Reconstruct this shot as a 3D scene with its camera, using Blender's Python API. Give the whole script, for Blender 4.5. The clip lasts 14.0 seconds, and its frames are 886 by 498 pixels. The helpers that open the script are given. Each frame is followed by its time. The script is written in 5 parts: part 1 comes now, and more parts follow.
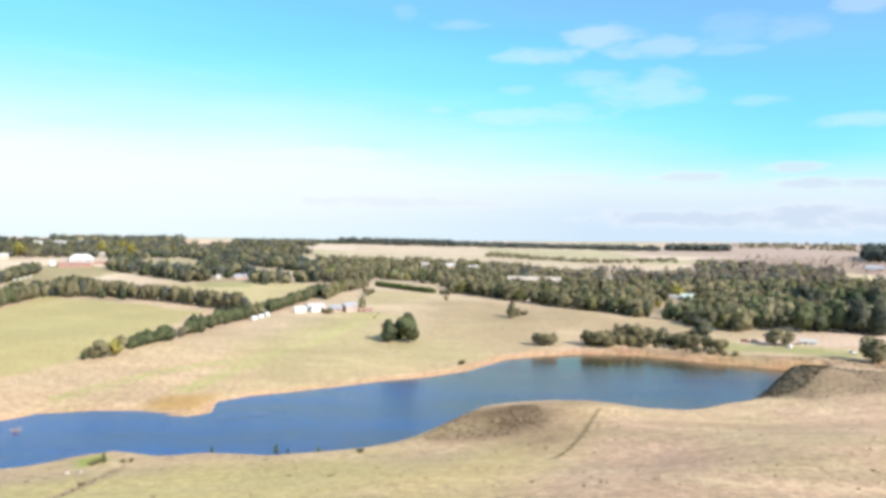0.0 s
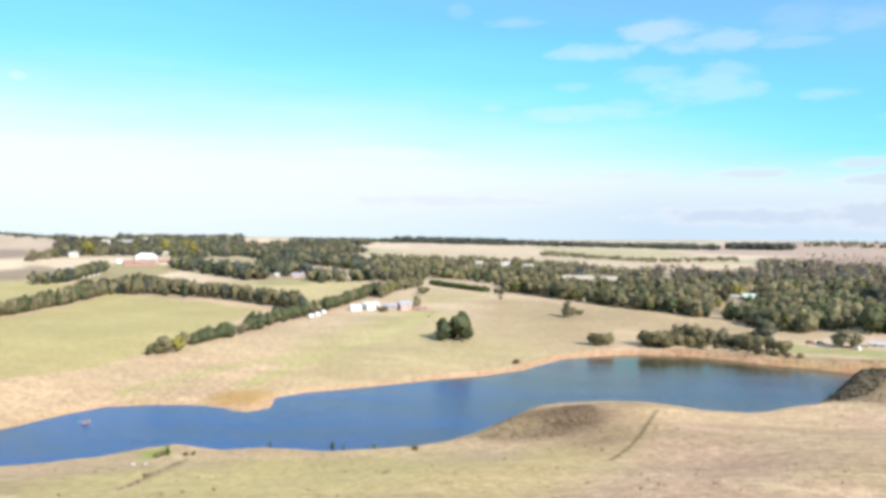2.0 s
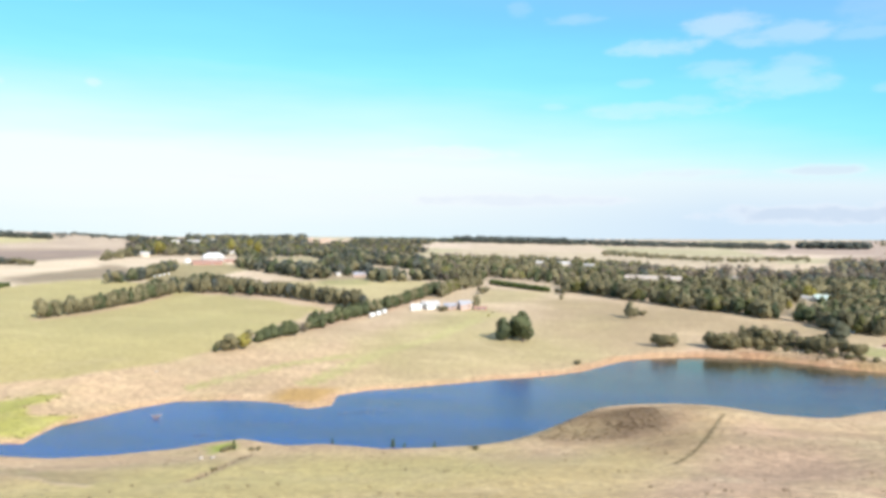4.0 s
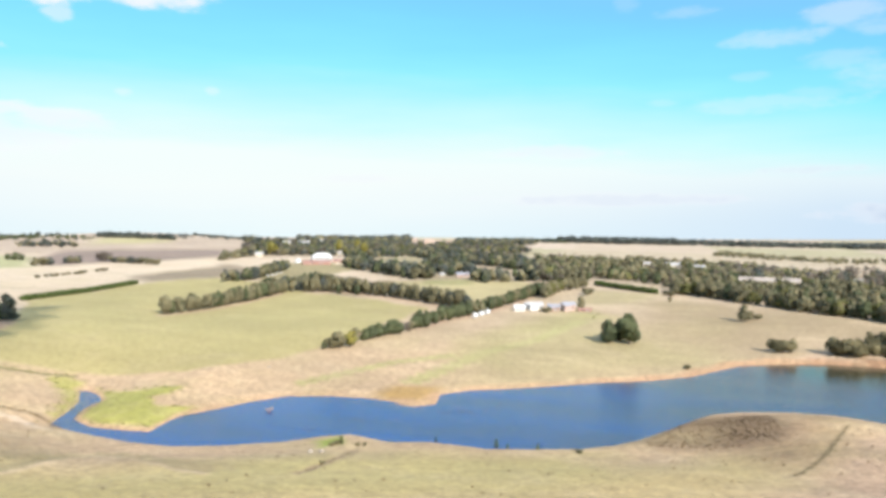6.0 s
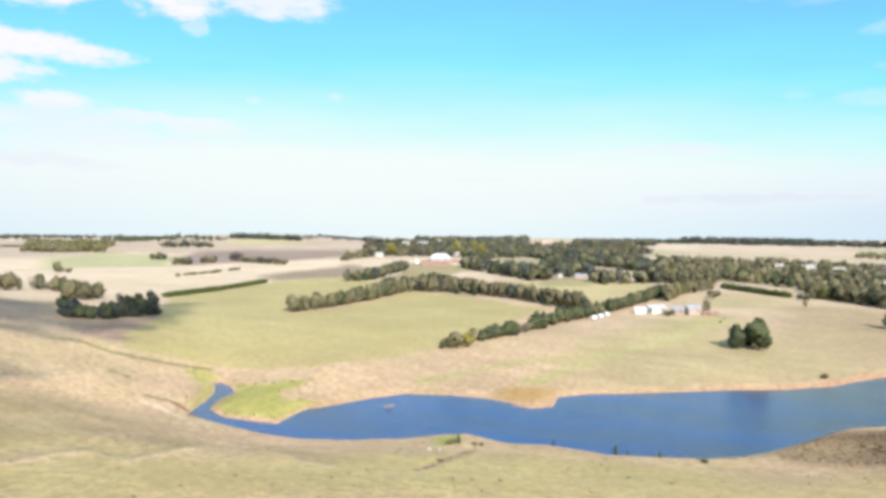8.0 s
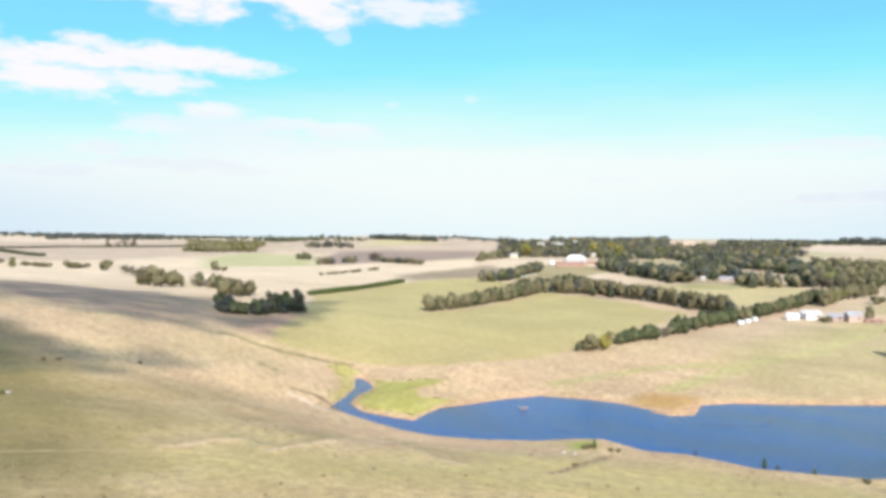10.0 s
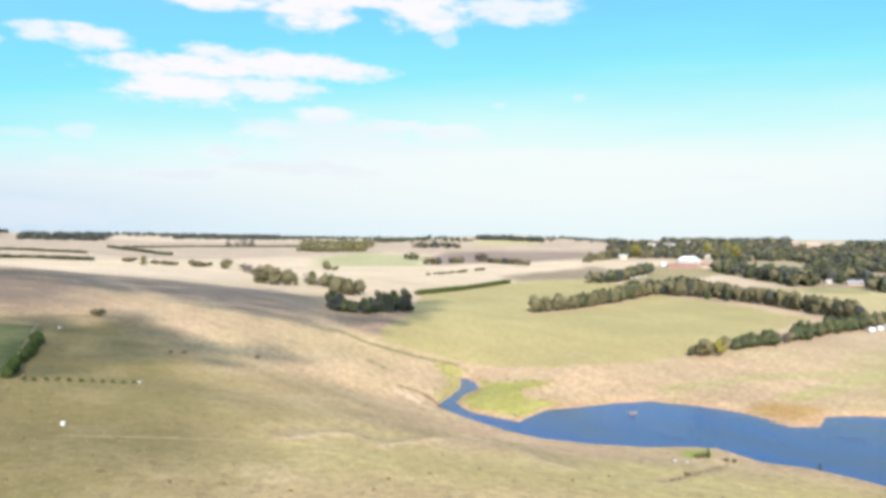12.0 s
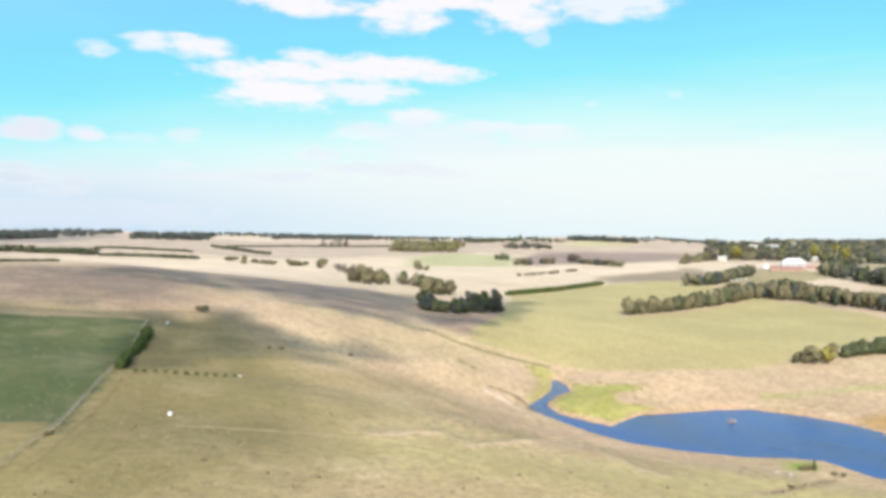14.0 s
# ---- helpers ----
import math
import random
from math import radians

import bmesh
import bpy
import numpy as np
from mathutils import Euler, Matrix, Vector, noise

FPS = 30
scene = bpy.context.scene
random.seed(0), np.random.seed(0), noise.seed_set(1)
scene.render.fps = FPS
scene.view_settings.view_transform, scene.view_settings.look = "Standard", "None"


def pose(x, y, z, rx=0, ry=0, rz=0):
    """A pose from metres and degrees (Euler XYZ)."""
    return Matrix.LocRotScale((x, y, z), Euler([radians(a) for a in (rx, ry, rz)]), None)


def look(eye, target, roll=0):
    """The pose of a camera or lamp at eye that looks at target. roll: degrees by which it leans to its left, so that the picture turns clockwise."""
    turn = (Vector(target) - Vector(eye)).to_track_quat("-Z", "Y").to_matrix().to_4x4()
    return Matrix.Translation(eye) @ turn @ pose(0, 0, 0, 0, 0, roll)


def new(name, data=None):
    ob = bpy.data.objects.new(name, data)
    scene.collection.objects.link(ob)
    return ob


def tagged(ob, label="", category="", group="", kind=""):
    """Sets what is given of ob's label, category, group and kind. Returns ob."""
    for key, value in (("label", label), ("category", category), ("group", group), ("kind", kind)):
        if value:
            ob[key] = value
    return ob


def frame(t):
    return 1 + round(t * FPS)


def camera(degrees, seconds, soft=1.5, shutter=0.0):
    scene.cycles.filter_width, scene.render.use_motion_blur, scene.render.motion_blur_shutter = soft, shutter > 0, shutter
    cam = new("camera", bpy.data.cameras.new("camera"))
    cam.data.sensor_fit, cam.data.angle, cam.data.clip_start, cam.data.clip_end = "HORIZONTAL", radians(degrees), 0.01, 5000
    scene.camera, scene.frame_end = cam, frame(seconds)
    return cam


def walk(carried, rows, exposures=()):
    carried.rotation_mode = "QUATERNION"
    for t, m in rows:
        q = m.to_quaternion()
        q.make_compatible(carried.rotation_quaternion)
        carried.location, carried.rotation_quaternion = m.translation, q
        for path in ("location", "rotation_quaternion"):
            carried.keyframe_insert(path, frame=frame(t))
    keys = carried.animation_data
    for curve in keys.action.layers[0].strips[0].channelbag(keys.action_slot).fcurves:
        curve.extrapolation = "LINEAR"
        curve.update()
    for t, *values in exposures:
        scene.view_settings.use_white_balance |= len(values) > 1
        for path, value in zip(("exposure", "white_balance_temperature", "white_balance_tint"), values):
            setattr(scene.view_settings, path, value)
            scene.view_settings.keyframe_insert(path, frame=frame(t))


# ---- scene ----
EYE = 60.0
cam = camera(61.4, 14.0, soft=3.8)
# seconds, heading, tilt, lean: the camera turns on the spot, high over the near hill
TURN = (
    (0.0, 0.002, 89.284, -0.811), (0.5, 0.433, 89.241, -0.805), (1.0, 1.941, 89.176, -0.776), (1.5, 3.279, 89.159, -0.763),
    (2.0, 4.172, 89.134, -0.741), (2.5, 5.142, 89.112, -0.731),
    (5.0, 12.307, 89.025, -0.562), (5.5, 14.518, 89.015, -0.560), (6.0, 16.669, 89.007, -0.529), (6.5, 18.761, 89.003, -0.496),
    (7.0, 20.874, 88.991, -0.485), (7.5, 23.151, 88.988, -0.472), (8.0, 25.647, 88.995, -0.438),
    (10.5, 38.170, 88.972, -0.421), (11.0, 40.141, 88.962, -0.425), (11.5, 42.124, 88.974, -0.457), (12.0, 44.102, 88.967, -0.453),
    (12.5, 45.998, 88.964, -0.496), (13.0, 47.776, 88.961, -0.504), (13.5, 49.593, 88.930, -0.523), (14.0, 51.056, 88.940, -0.569))
walk(cam, [(t, pose(0, 0, EYE, tilt, lean, head)) for t, head, tilt, lean in TURN],
     [(0.0, 0.67), (2.5, 0.66), (5.0, 0.63), (7.5, 0.60), (11.0, 0.59), (14.0, 0.58)])

# ---- sun and sky ----
SUN_HIGH, SUN_ROUND = radians(31), radians(133)
TO_SUN = Vector((math.sin(SUN_ROUND) * math.cos(SUN_HIGH), math.cos(SUN_ROUND) * math.cos(SUN_HIGH), math.sin(SUN_HIGH)))
sun = new("sun", bpy.data.lights.new("sun", "SUN"))
sun.data.energy, sun.data.angle, sun.data.color = 4.95, radians(0.53), (1.0, 0.905, 0.785)
sun.matrix_world = look(TO_SUN * 500, (0, 0, 0))


class Nodes:
    """Short ways to build node trees."""

    def __init__(self, tree):
        self.tree = tree
        tree.nodes.clear()

    def add(self, kind, **fields):
        n = self.tree.nodes.new(kind)
        for key, value in fields.items():
            if key == "operation":
                n.operation = value
            elif key == "blend":
                n.blend_type = value
            elif key == "data":
                n.data_type = value
        return n

    def wire(self, value, socket):
        if isinstance(value, bpy.types.NodeSocket):
            self.tree.links.new(value, socket)
        elif value is not None:
            socket.default_value = value

    def math(self, op, a, b=None, c=None, clamp=False):
        n = self.add("ShaderNodeMath", operation=op)
        n.use_clamp = clamp
        for v, s in zip((a, b, c), n.inputs):
            self.wire(v, s)
        return n.outputs[0]

    def mix(self, fac, a, b, blend="MIX"):
        n = self.add("ShaderNodeMix", data="RGBA", blend=blend)
        self.wire(fac, n.inputs[0])
        self.wire(a, n.inputs[6])
        self.wire(b, n.inputs[7])
        return n.outputs[2]

    def noise(self, vector, scale, detail=3.0, rough=0.55):
        n = self.add("ShaderNodeTexNoise")
        self.wire(vector, n.inputs["Vector"])
        n.inputs["Scale"].default_value, n.inputs["Detail"].default_value, n.inputs["Roughness"].default_value = scale, detail, rough
        return n.outputs[0]

    def ramp(self, fac, *stops):
        n = self.add("ShaderNodeValToRGB")
        e = n.color_ramp.elements
        while len(e) < len(stops):
            e.new(0.5)
        for s, (p, c) in zip(e, stops):
            s.position, s.color = p, (*c, 1) if isinstance(c, tuple) else (c, c, c, 1)
        self.wire(fac, n.inputs[0])
        return n.outputs[0]

    def span(self, v, lo, hi, a=0.0, b=1.0):
        n = self.add("ShaderNodeMapRange")
        n.interpolation_type = "SMOOTHSTEP"
        for x, s in zip((v, lo, hi, a, b), n.inputs):
            self.wire(x, s)
        return n.outputs[0]



# the water's edge, corner by corner, east to west on the far side and back on the near side
FAR_SHORE = [(177.6, 349.7), (166.8, 354.9), (151.3, 363.1), (135.1, 371.7), (116.8, 386.0), (101.3, 394.0), (77.7, 395.7), (52.6, 387.6), (33.9, 375.0),
 (24.4, 360.6), (12.7, 341.0), (-5.1, 324.2), (-23.9, 313.7), (-41.1, 300.4), (-57.2, 289.3), (-72.3, 279.9), (-80.9, 269.6), (-77.8, 253.0),
 (-84.3, 246.9), (-93.5, 248.8), (-90.0, 250.8), (-104.5, 254.2), (-117.9, 253.3), (-134.2, 247.8), (-141.6, 235.6), (-146.7, 221.2), (-152.3, 209.2),
 (-150.2, 195.7), (-148.5, 189.4), (-160.9, 188.3), (-170.5, 188.7), (-182.4, 195.1), (-189.9, 208.7), (-192.8, 220.0), (-201.3, 227.4),
 (-211.4, 232.3)]

NEAR_SHORE = [(-211.2, 229.9), (-198.2, 215.2), (-191.2, 203.1), (-183.4, 186.8), (-167.0, 182.3), (-146.4, 178.7), (-132.4, 179.1), (-118.6, 184.8),
 (-104.9, 193.8), (-97.7, 202.0), (-90.5, 206.8), (-84.1, 204.8), (-76.0, 202.5), (-65.2, 206.3), (-53.3, 205.5), (-48.0, 204.6), (-34.7, 208.5),
 (-22.5, 213.1), (-13.2, 220.2), (-6.8, 228.2), (2.0, 244.3), (9.8, 257.5), (20.4, 267.7), (38.0, 278.2), (55.2, 279.4), (64.6, 274.2), (73.2, 267.4),
 (85.0, 266.4), (95.6, 270.6), (108.8, 280.9), (119.2, 285.5), (130.3, 301.1), (151.8, 330.8), (161.0, 342.6), (174.6, 343.6)]

LAKE = FAR_SHORE + NEAR_SHORE

# corners of the fields, of patches of growth and of painted shade
FIELDS = {'back_meadow': [(-253, 576), (-252, 652), (-170, 693), (-120, 693), (-105, 648), (-139, 502), (-185, 538)],
 'bare_bank': [(66, 395), (83, 407), (121, 399), (146, 379), (220, 354), (202, 324), (168, 357), (136, 375), (102, 397)],
 # shade of the first cloud on the brow, put into the ground colour
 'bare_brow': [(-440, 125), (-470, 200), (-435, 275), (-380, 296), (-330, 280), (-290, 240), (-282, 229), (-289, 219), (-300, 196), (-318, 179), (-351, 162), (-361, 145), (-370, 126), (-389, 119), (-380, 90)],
 # brown hillside; its colour also holds part of the cloud's shade
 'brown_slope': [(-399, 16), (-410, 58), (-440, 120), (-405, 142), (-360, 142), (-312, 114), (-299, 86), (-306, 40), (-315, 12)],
 'clearing_hill': [(-368, 920), (-346, 1017), (-290, 920), (-262, 800), (-322, 780)],
 'clearing_track': [(-231, 894), (-152, 820), (-128, 720), (-188, 735), (-216, 836)],
 'garden': [(-219, 678), (-179, 703), (-167, 649), (-206, 630)],
 'clearing_east': [(474, 885), (480, 854), (497, 802), (441, 711), (417, 736), (420, 779)],
 'clearing_west': [(179, 905), (264, 1037), (374, 1094), (289, 850), (243, 827), (198, 852)],
 'creek_bank': [(-184, 187), (-195, 207), (-205, 223), (-215, 234), (-227, 242), (-230, 235), (-213, 223), (-201, 210), (-193, 196)],
 'dam_slope': [(58, 225), (91, 249), (117, 270), (144, 288), (182, 278), (60, 91), (12, 93), (26, 151)],
 'east_slope': [(-14, 586), (42, 573), (104, 511), (160, 462), (140, 441), (74, 445), (35, 387), (5, 339), (-10, 354), (-13, 429)],
 'far_plain': [(479, 2002), (722, 2290), (1157, 2798), (1431, 2414), (732, 1234), (574, 1088), (559, 1236), (491, 1390), (369, 1408)],
 'far_green': [(-688, 503), (-821, 600), (-868, 715), (-717, 713), (-628, 612), (-670, 551)],
 'far_grey': [(-1397, 163), (-1381, 283), (-1696, 480), (-1860, 404), (-1686, 197)],
 'front_paddock': [(-177, 3), (-160, 23), (-156, 30), (-146, 30), (-125, 18), (-102, 1)],
 'gully_floor': [(-303, 231), (-316, 296), (-286, 262), (-271, 237), (-279, 228)],
 'heath': [(365, 1054), (515, 813), (820, 1295), (633, 1355), (446, 1289)],
 'hill_green': [(-780, 874), (-822, 934), (-743, 980), (-703, 940), (-728, 891)],
 'house_green': [(-92, 336), (-90, 393), (-76, 454), (-55, 512), (-30, 488), (-47, 437), (-64, 382), (-70, 328)],
 'lawn': [(147, 408), (161, 418), (174, 403), (207, 391), (217, 367), (178, 379), (149, 393)],
 'left_meadow': [(-449, 757), (-397, 827), (-325, 782), (-328, 718), (-321, 621), (-329, 554)],
 'marsh': [(-209, 233), (-197, 230), (-187, 229), (-179, 235), (-169, 236), (-168, 226), (-173, 218), (-164, 212), (-152, 219), (-149, 193),
           (-171, 190), (-185, 198), (-186, 213)],
 'meadow': [(-263, 231), (-279, 241), (-310, 291), (-376, 367), (-402, 387), (-428, 528), (-409, 616), (-362, 601), (-278, 541), (-212, 513),
            (-156, 485), (-156, 378), (-156, 322), (-164, 293), (-182, 257), (-210, 249), (-239, 241)],
 'mid_field': [(-63, 542), (-60, 639), (-6, 629), (-18, 569)],
 'grazed': [(-250, 92), (-223, 131), (-194, 161), (-109, 109), (-81, 74), (-100, 48), (-113, 31), (-186, 51)],
 'near_green': [(-111, 64), (-151, 88), (-128, 93), (-108, 115), (-92, 154), (-59, 183), (-19, 199), (1, 156), (5, 132)],
 'ochre_shore': [(-103, 257), (-99, 271), (-83, 277), (-82, 271), (-79, 256), (-85, 248), (-95, 252)],
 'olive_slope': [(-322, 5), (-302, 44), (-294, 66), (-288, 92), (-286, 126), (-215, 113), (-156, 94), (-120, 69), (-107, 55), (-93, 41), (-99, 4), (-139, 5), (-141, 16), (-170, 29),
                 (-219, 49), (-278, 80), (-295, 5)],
 'pasture': [(-300, 5), (-283, 41), (-279, 61), (-276, 82), (-276, 88), (-183, 46), (-146, 30), (-156, 30), (-160, 23), (-177, 3)],
 'ploughed': [(-701, 682), (-752, 793), (-668, 843), (-581, 902), (-537, 835), (-568, 749), (-612, 686), (-621, 637)],
 # a strip of darker grey brown ground
 'ploughed_strip': [(-479, 583), (-481, 748), (-401, 713), (-401, 623), (-433, 543)],
 'shore_grass': [(-95, 190), (-89, 199), (-84, 188), (-88, 179)],
 'slope_green': [(-88, 385), (-51, 471), (6, 418), (34, 372), (-15, 325), (-50, 297), (-75, 283)],
 'slump': [(61, 394), (72, 415), (88, 415), (100, 406), (84, 397)],
 'spur_bracken': [(122, 287), (132, 298), (146, 312), (157, 318), (172, 322), (196, 318), (200, 296), (176, 276), (156, 272), (134, 272)],
 # dark scrub on the spur's lake side, with its shade put into the colour
 'spur_dark': [(121, 289), (138, 312), (151, 325), (164, 334), (171, 328), (160, 309), (143, 289), (127, 279)],
 'yard': [(159, 413), (203, 433), (231, 435), (280, 429), (252, 387), (211, 398), (175, 405)],
 'mound_green': [(36, 233), (53, 247), (41, 209), (26, 169), (12, 127), (5, 101), (-18, 107), (-9, 151), (11, 200), (30, 215)],
 'mound_brown': [(-10, 226), (2, 250), (16, 248), (33, 254), (50, 265), (55, 260), (35, 193), (24, 182), (17, 208), (2, 209)],
 'bracken': [(-6, 217), (4, 242), (19, 248), (36, 256), (38, 235), (29, 220), (20, 214), (3, 213)],
 'mound_scrub': [(14, 243), (22, 249), (32, 253), (33, 236), (28, 222), (18, 223), (14, 232)]}

# paths, drains, old fence lines and painted shading of the slopes
LINES = {'bank_rim': [(-201, 183), (-192, 183), (-180, 178), (-169, 174), (-167, 184)],
 'bank_step': [(-205, 189), (-196, 191), (-186, 189), (-177, 184)],
 'crest_path': [(-144, 51), (-138, 63), (-134, 72), (-130, 79), (-127, 85), (-130, 97), (-126, 101), (-121, 102)],
 'drain': [(-283, 212), (-278, 220), (-265, 221), (-254, 225), (-240, 233), (-226, 240)],
 'field_edge': [(-293, 79), (-291, 106), (-288, 126)],
 'hill_path': [(-116, 101), (-118, 115), (-121, 129), (-120, 142), (-101, 131), (-84, 122)],
 'hill_path_west': [(-129, 86), (-129, 90), (-130, 99), (-127, 105), (-121, 104)],
 'hill_dip': [(-124, 108), (-126, 123), (-129, 138), (-128, 152), (-108, 140), (-90, 131)],
 'hill_dip_west': [(-138, 92), (-138, 96), (-139, 106), (-136, 112), (-129, 111)],
 'hollow': [(-236, 200), (-229, 201), (-226, 200)],
 'near_gully': [(-70, 133), (-72, 146), (-74, 159), (-76, 170), (-77, 181)],
 'old_fence': [(53, 247), (41, 209), (33, 186), (26, 169)],
 'scar': [(-187, 175), (-175, 174), (-166, 174), (-147, 179)],
 'swale': [(-96, 281), (-90, 313), (-83, 350), (-65, 390), (-49, 459)],
 'swale_west': [(-136, 263), (-126, 285), (-114, 312), (-97, 335)],
 'terrace': [(-138, 110), (-149, 130), (-154, 145), (-151, 154), (-142, 157), (-140, 184)],
 'track': [(-125, 21), (-130, 25), (-147, 33), (-168, 43), (-192, 54)]}

# rows of trees: corners, how many, height, kinds
TREE_ROWS_A = [('near_row', [(-134, 400), (-132, 422), (-123, 459), (-114, 496), (-103, 560), (-97, 614)], 86, 8.9, 'cypress cypress gum cypress'),
 ('cross_row', [(-276, 542), (-256, 560), (-220, 541), (-194, 530), (-164, 512), (-131, 492)], 92, 12.0, 'gum gum bluegum gum gum'),
 ('west_row', [(-287, 376), (-284, 414), (-284, 464), (-294, 533)], 78, 10.6, 'gum gum cypress gum'),
 ('corner_row', [(-294, 538), (-282, 548), (-267, 550)], 14, 12.2, 'gum bluegum gum'),
 ('upper_row', [(-379, 581), (-368, 610), (-388, 701), (-391, 718)], 60, 11.2, 'bluegum cypress gum'),
 ('farm_gums', [(-91, 565), (-87, 611), (-78, 634), (-69, 658)], 18, 11.5, 'gum gum lime gum'),
 ('clipped_hedge', [(-61, 682), (-34, 655), (-9, 633)], 40, 4.6, 'hedge'),
 ('valley_hedge', [(-401, 387), (-411, 437), (-422, 487), (-428, 528)], 90, 3.7, 'hedge')]
TREE_ROWS_B = [('gully_trees', [(-333, 251), (-321, 251), (-314, 262), (-321, 281), (-322, 302)], 26, 10.3, 'cypress pine bluegum cypress'),
 ('gully_back', [(-406, 309), (-405, 322), (-411, 340)], 9, 10.2, 'grey gum gum'),
 ('gully_top', [(-524, 323), (-495, 324), (-485, 338)], 13, 13.0, 'gum grey gum lime'),
 ('gully_mid', [(-498, 356), (-468, 356), (-416, 334)], 26, 9.8, 'gum grey cypress'),
 ('far_bank_bushes', [(52, 409), (63, 409)], 5, 7.6, 'gum shrub'), ('far_bank_bushes', [(79, 412), (91, 407)], 5, 8.9, 'gum gum shrub'),
 ('far_bank_bushes', [(99, 431), (112, 424), (121, 415)], 9, 9.2, 'gum shrub gum'),
 ('far_bank_bushes', [(126, 412), (136, 396)], 6, 8.8, 'gum shrub'), ('far_bank_bushes', [(143, 397), (147, 389)], 3, 6.4, 'shrub'),
 ('bank_shrubs', [(95, 411), (116, 404), (134, 386), (150, 373)], 11, 3.4, 'shrub grey shrub'),
 ('bank_thicket', [(87, 408), (103, 415), (119, 414), (129, 407), (135, 394)], 17, 5.6, 'shrub grey shrub gum')]
TREE_ROWS_C = [('bank_shrubs', [(107, 435), (129, 428)], 5, 8.2, 'gum grey'), ('clumps', [(-718, 667), (-697, 673)], 3, 8.8, 'cypress'),
 ('clumps', [(-638, 628), (-626, 642)], 5, 9.5, 'gum bluegum gum'), ('clumps', [(-635, 668), (-625, 682)], 5, 7.7, 'gum bluegum'),
 ('clumps', [(-629, 708), (-612, 707)], 3, 11.3, 'grey cypress'), ('clumps', [(-605, 704), (-575, 705), (-541, 706)], 16, 7.6, 'bluegum gum gum'),
 ('windbreak', [(-1159, 148), (-1131, 190)], 4, 9.6, 'windbreak'), ('windbreak', [(-1117, 193), (-1069, 225), (-1023, 259)], 10, 9.1, 'windbreak'),
 ('windbreak', [(-1011, 258), (-948, 316), (-898, 341)], 24, 4.5, 'windbreak'),
 ('windbreak', [(-1217, 304), (-1142, 352), (-1043, 387)], 42, 3.6, 'windbreak'), ('windbreak', [(-422, 54), (-444, 92)], 25, 1.4, 'windbreak'),
 ('windbreak', [(-1195, 476), (-964, 466)], 45, 4.1, 'windbreak'), ('windbreak', [(-1195, 501), (-1162, 642), (-1080, 753)], 74, 3.0, 'windbreak')]
TREE_ROWS_D = [('hill_bushes', [(-870, 366), (-859, 373)], 2, 5.7, 'shrub'), ('hill_bushes', [(-835, 382), (-772, 382)], 5, 5.2, 'shrub'),
 ('hill_bushes', [(-760, 389), (-747, 403)], 4, 7.7, 'shrub gum'), ('hill_bushes', [(-713, 403), (-711, 409)], 2, 10.0, 'gum'),
 ('hill_bushes', [(-667, 402), (-620, 379)], 2, 12.1, 'grey'), ('hill_bushes', [(-1159, 660), (-1130, 703)], 4, 13.1, 'grey'),
 ('scrub_line', [(-530, 525), (-536, 592)], 9, 3.6, 'shrub'), ('scrub_line', [(-541, 608), (-542, 626)], 2, 3.8, 'shrub'),
 ('shrub_wall', [(-200, 58), (-199, 66), (-196, 75), (-193, 85)], 11, 1.0, 'hedge'),
 ('fence_hedge', [(-203, 56), (-226, 66), (-245, 76), (-256, 81)], 35, 2.4, 'hedge'), ('creek_scrub', [(-86, 184), (-85, 187)], 3, 1.5, 'shrub'),
 ('creek_scrub', [(-81, 189), (-78, 189)], 2, 1.3, 'shrub'), ('creek_scrub', [(-74, 152), (-73, 153)], 2, 0.8, 'shrub'),
 ('saplings', [(-85, 188), (-84, 188)], 1, 2.6, 'sapling')]
TREE_ROWS_E = [('creek_scrub', [(-22, 202), (-21, 202)], 1, 1.3, 'shrub'), ('yard_trees', [(181, 403), (187, 402)], 2, 9.5, 'gum'),
 ('yard_trees', [(205, 359), (211, 355)], 2, 12.0, 'gum'), ('dark_pines', [(209, 438), (223, 440), (237, 435), (252, 426)], 12, 18.1, 'cypress pine'),
 ('dark_pines', [(251, 540), (263, 527), (278, 518), (296, 503)], 15, 17.9, 'cypress pine')]
ROWS = TREE_ROWS_A + TREE_ROWS_B + TREE_ROWS_C + TREE_ROWS_D + TREE_ROWS_E

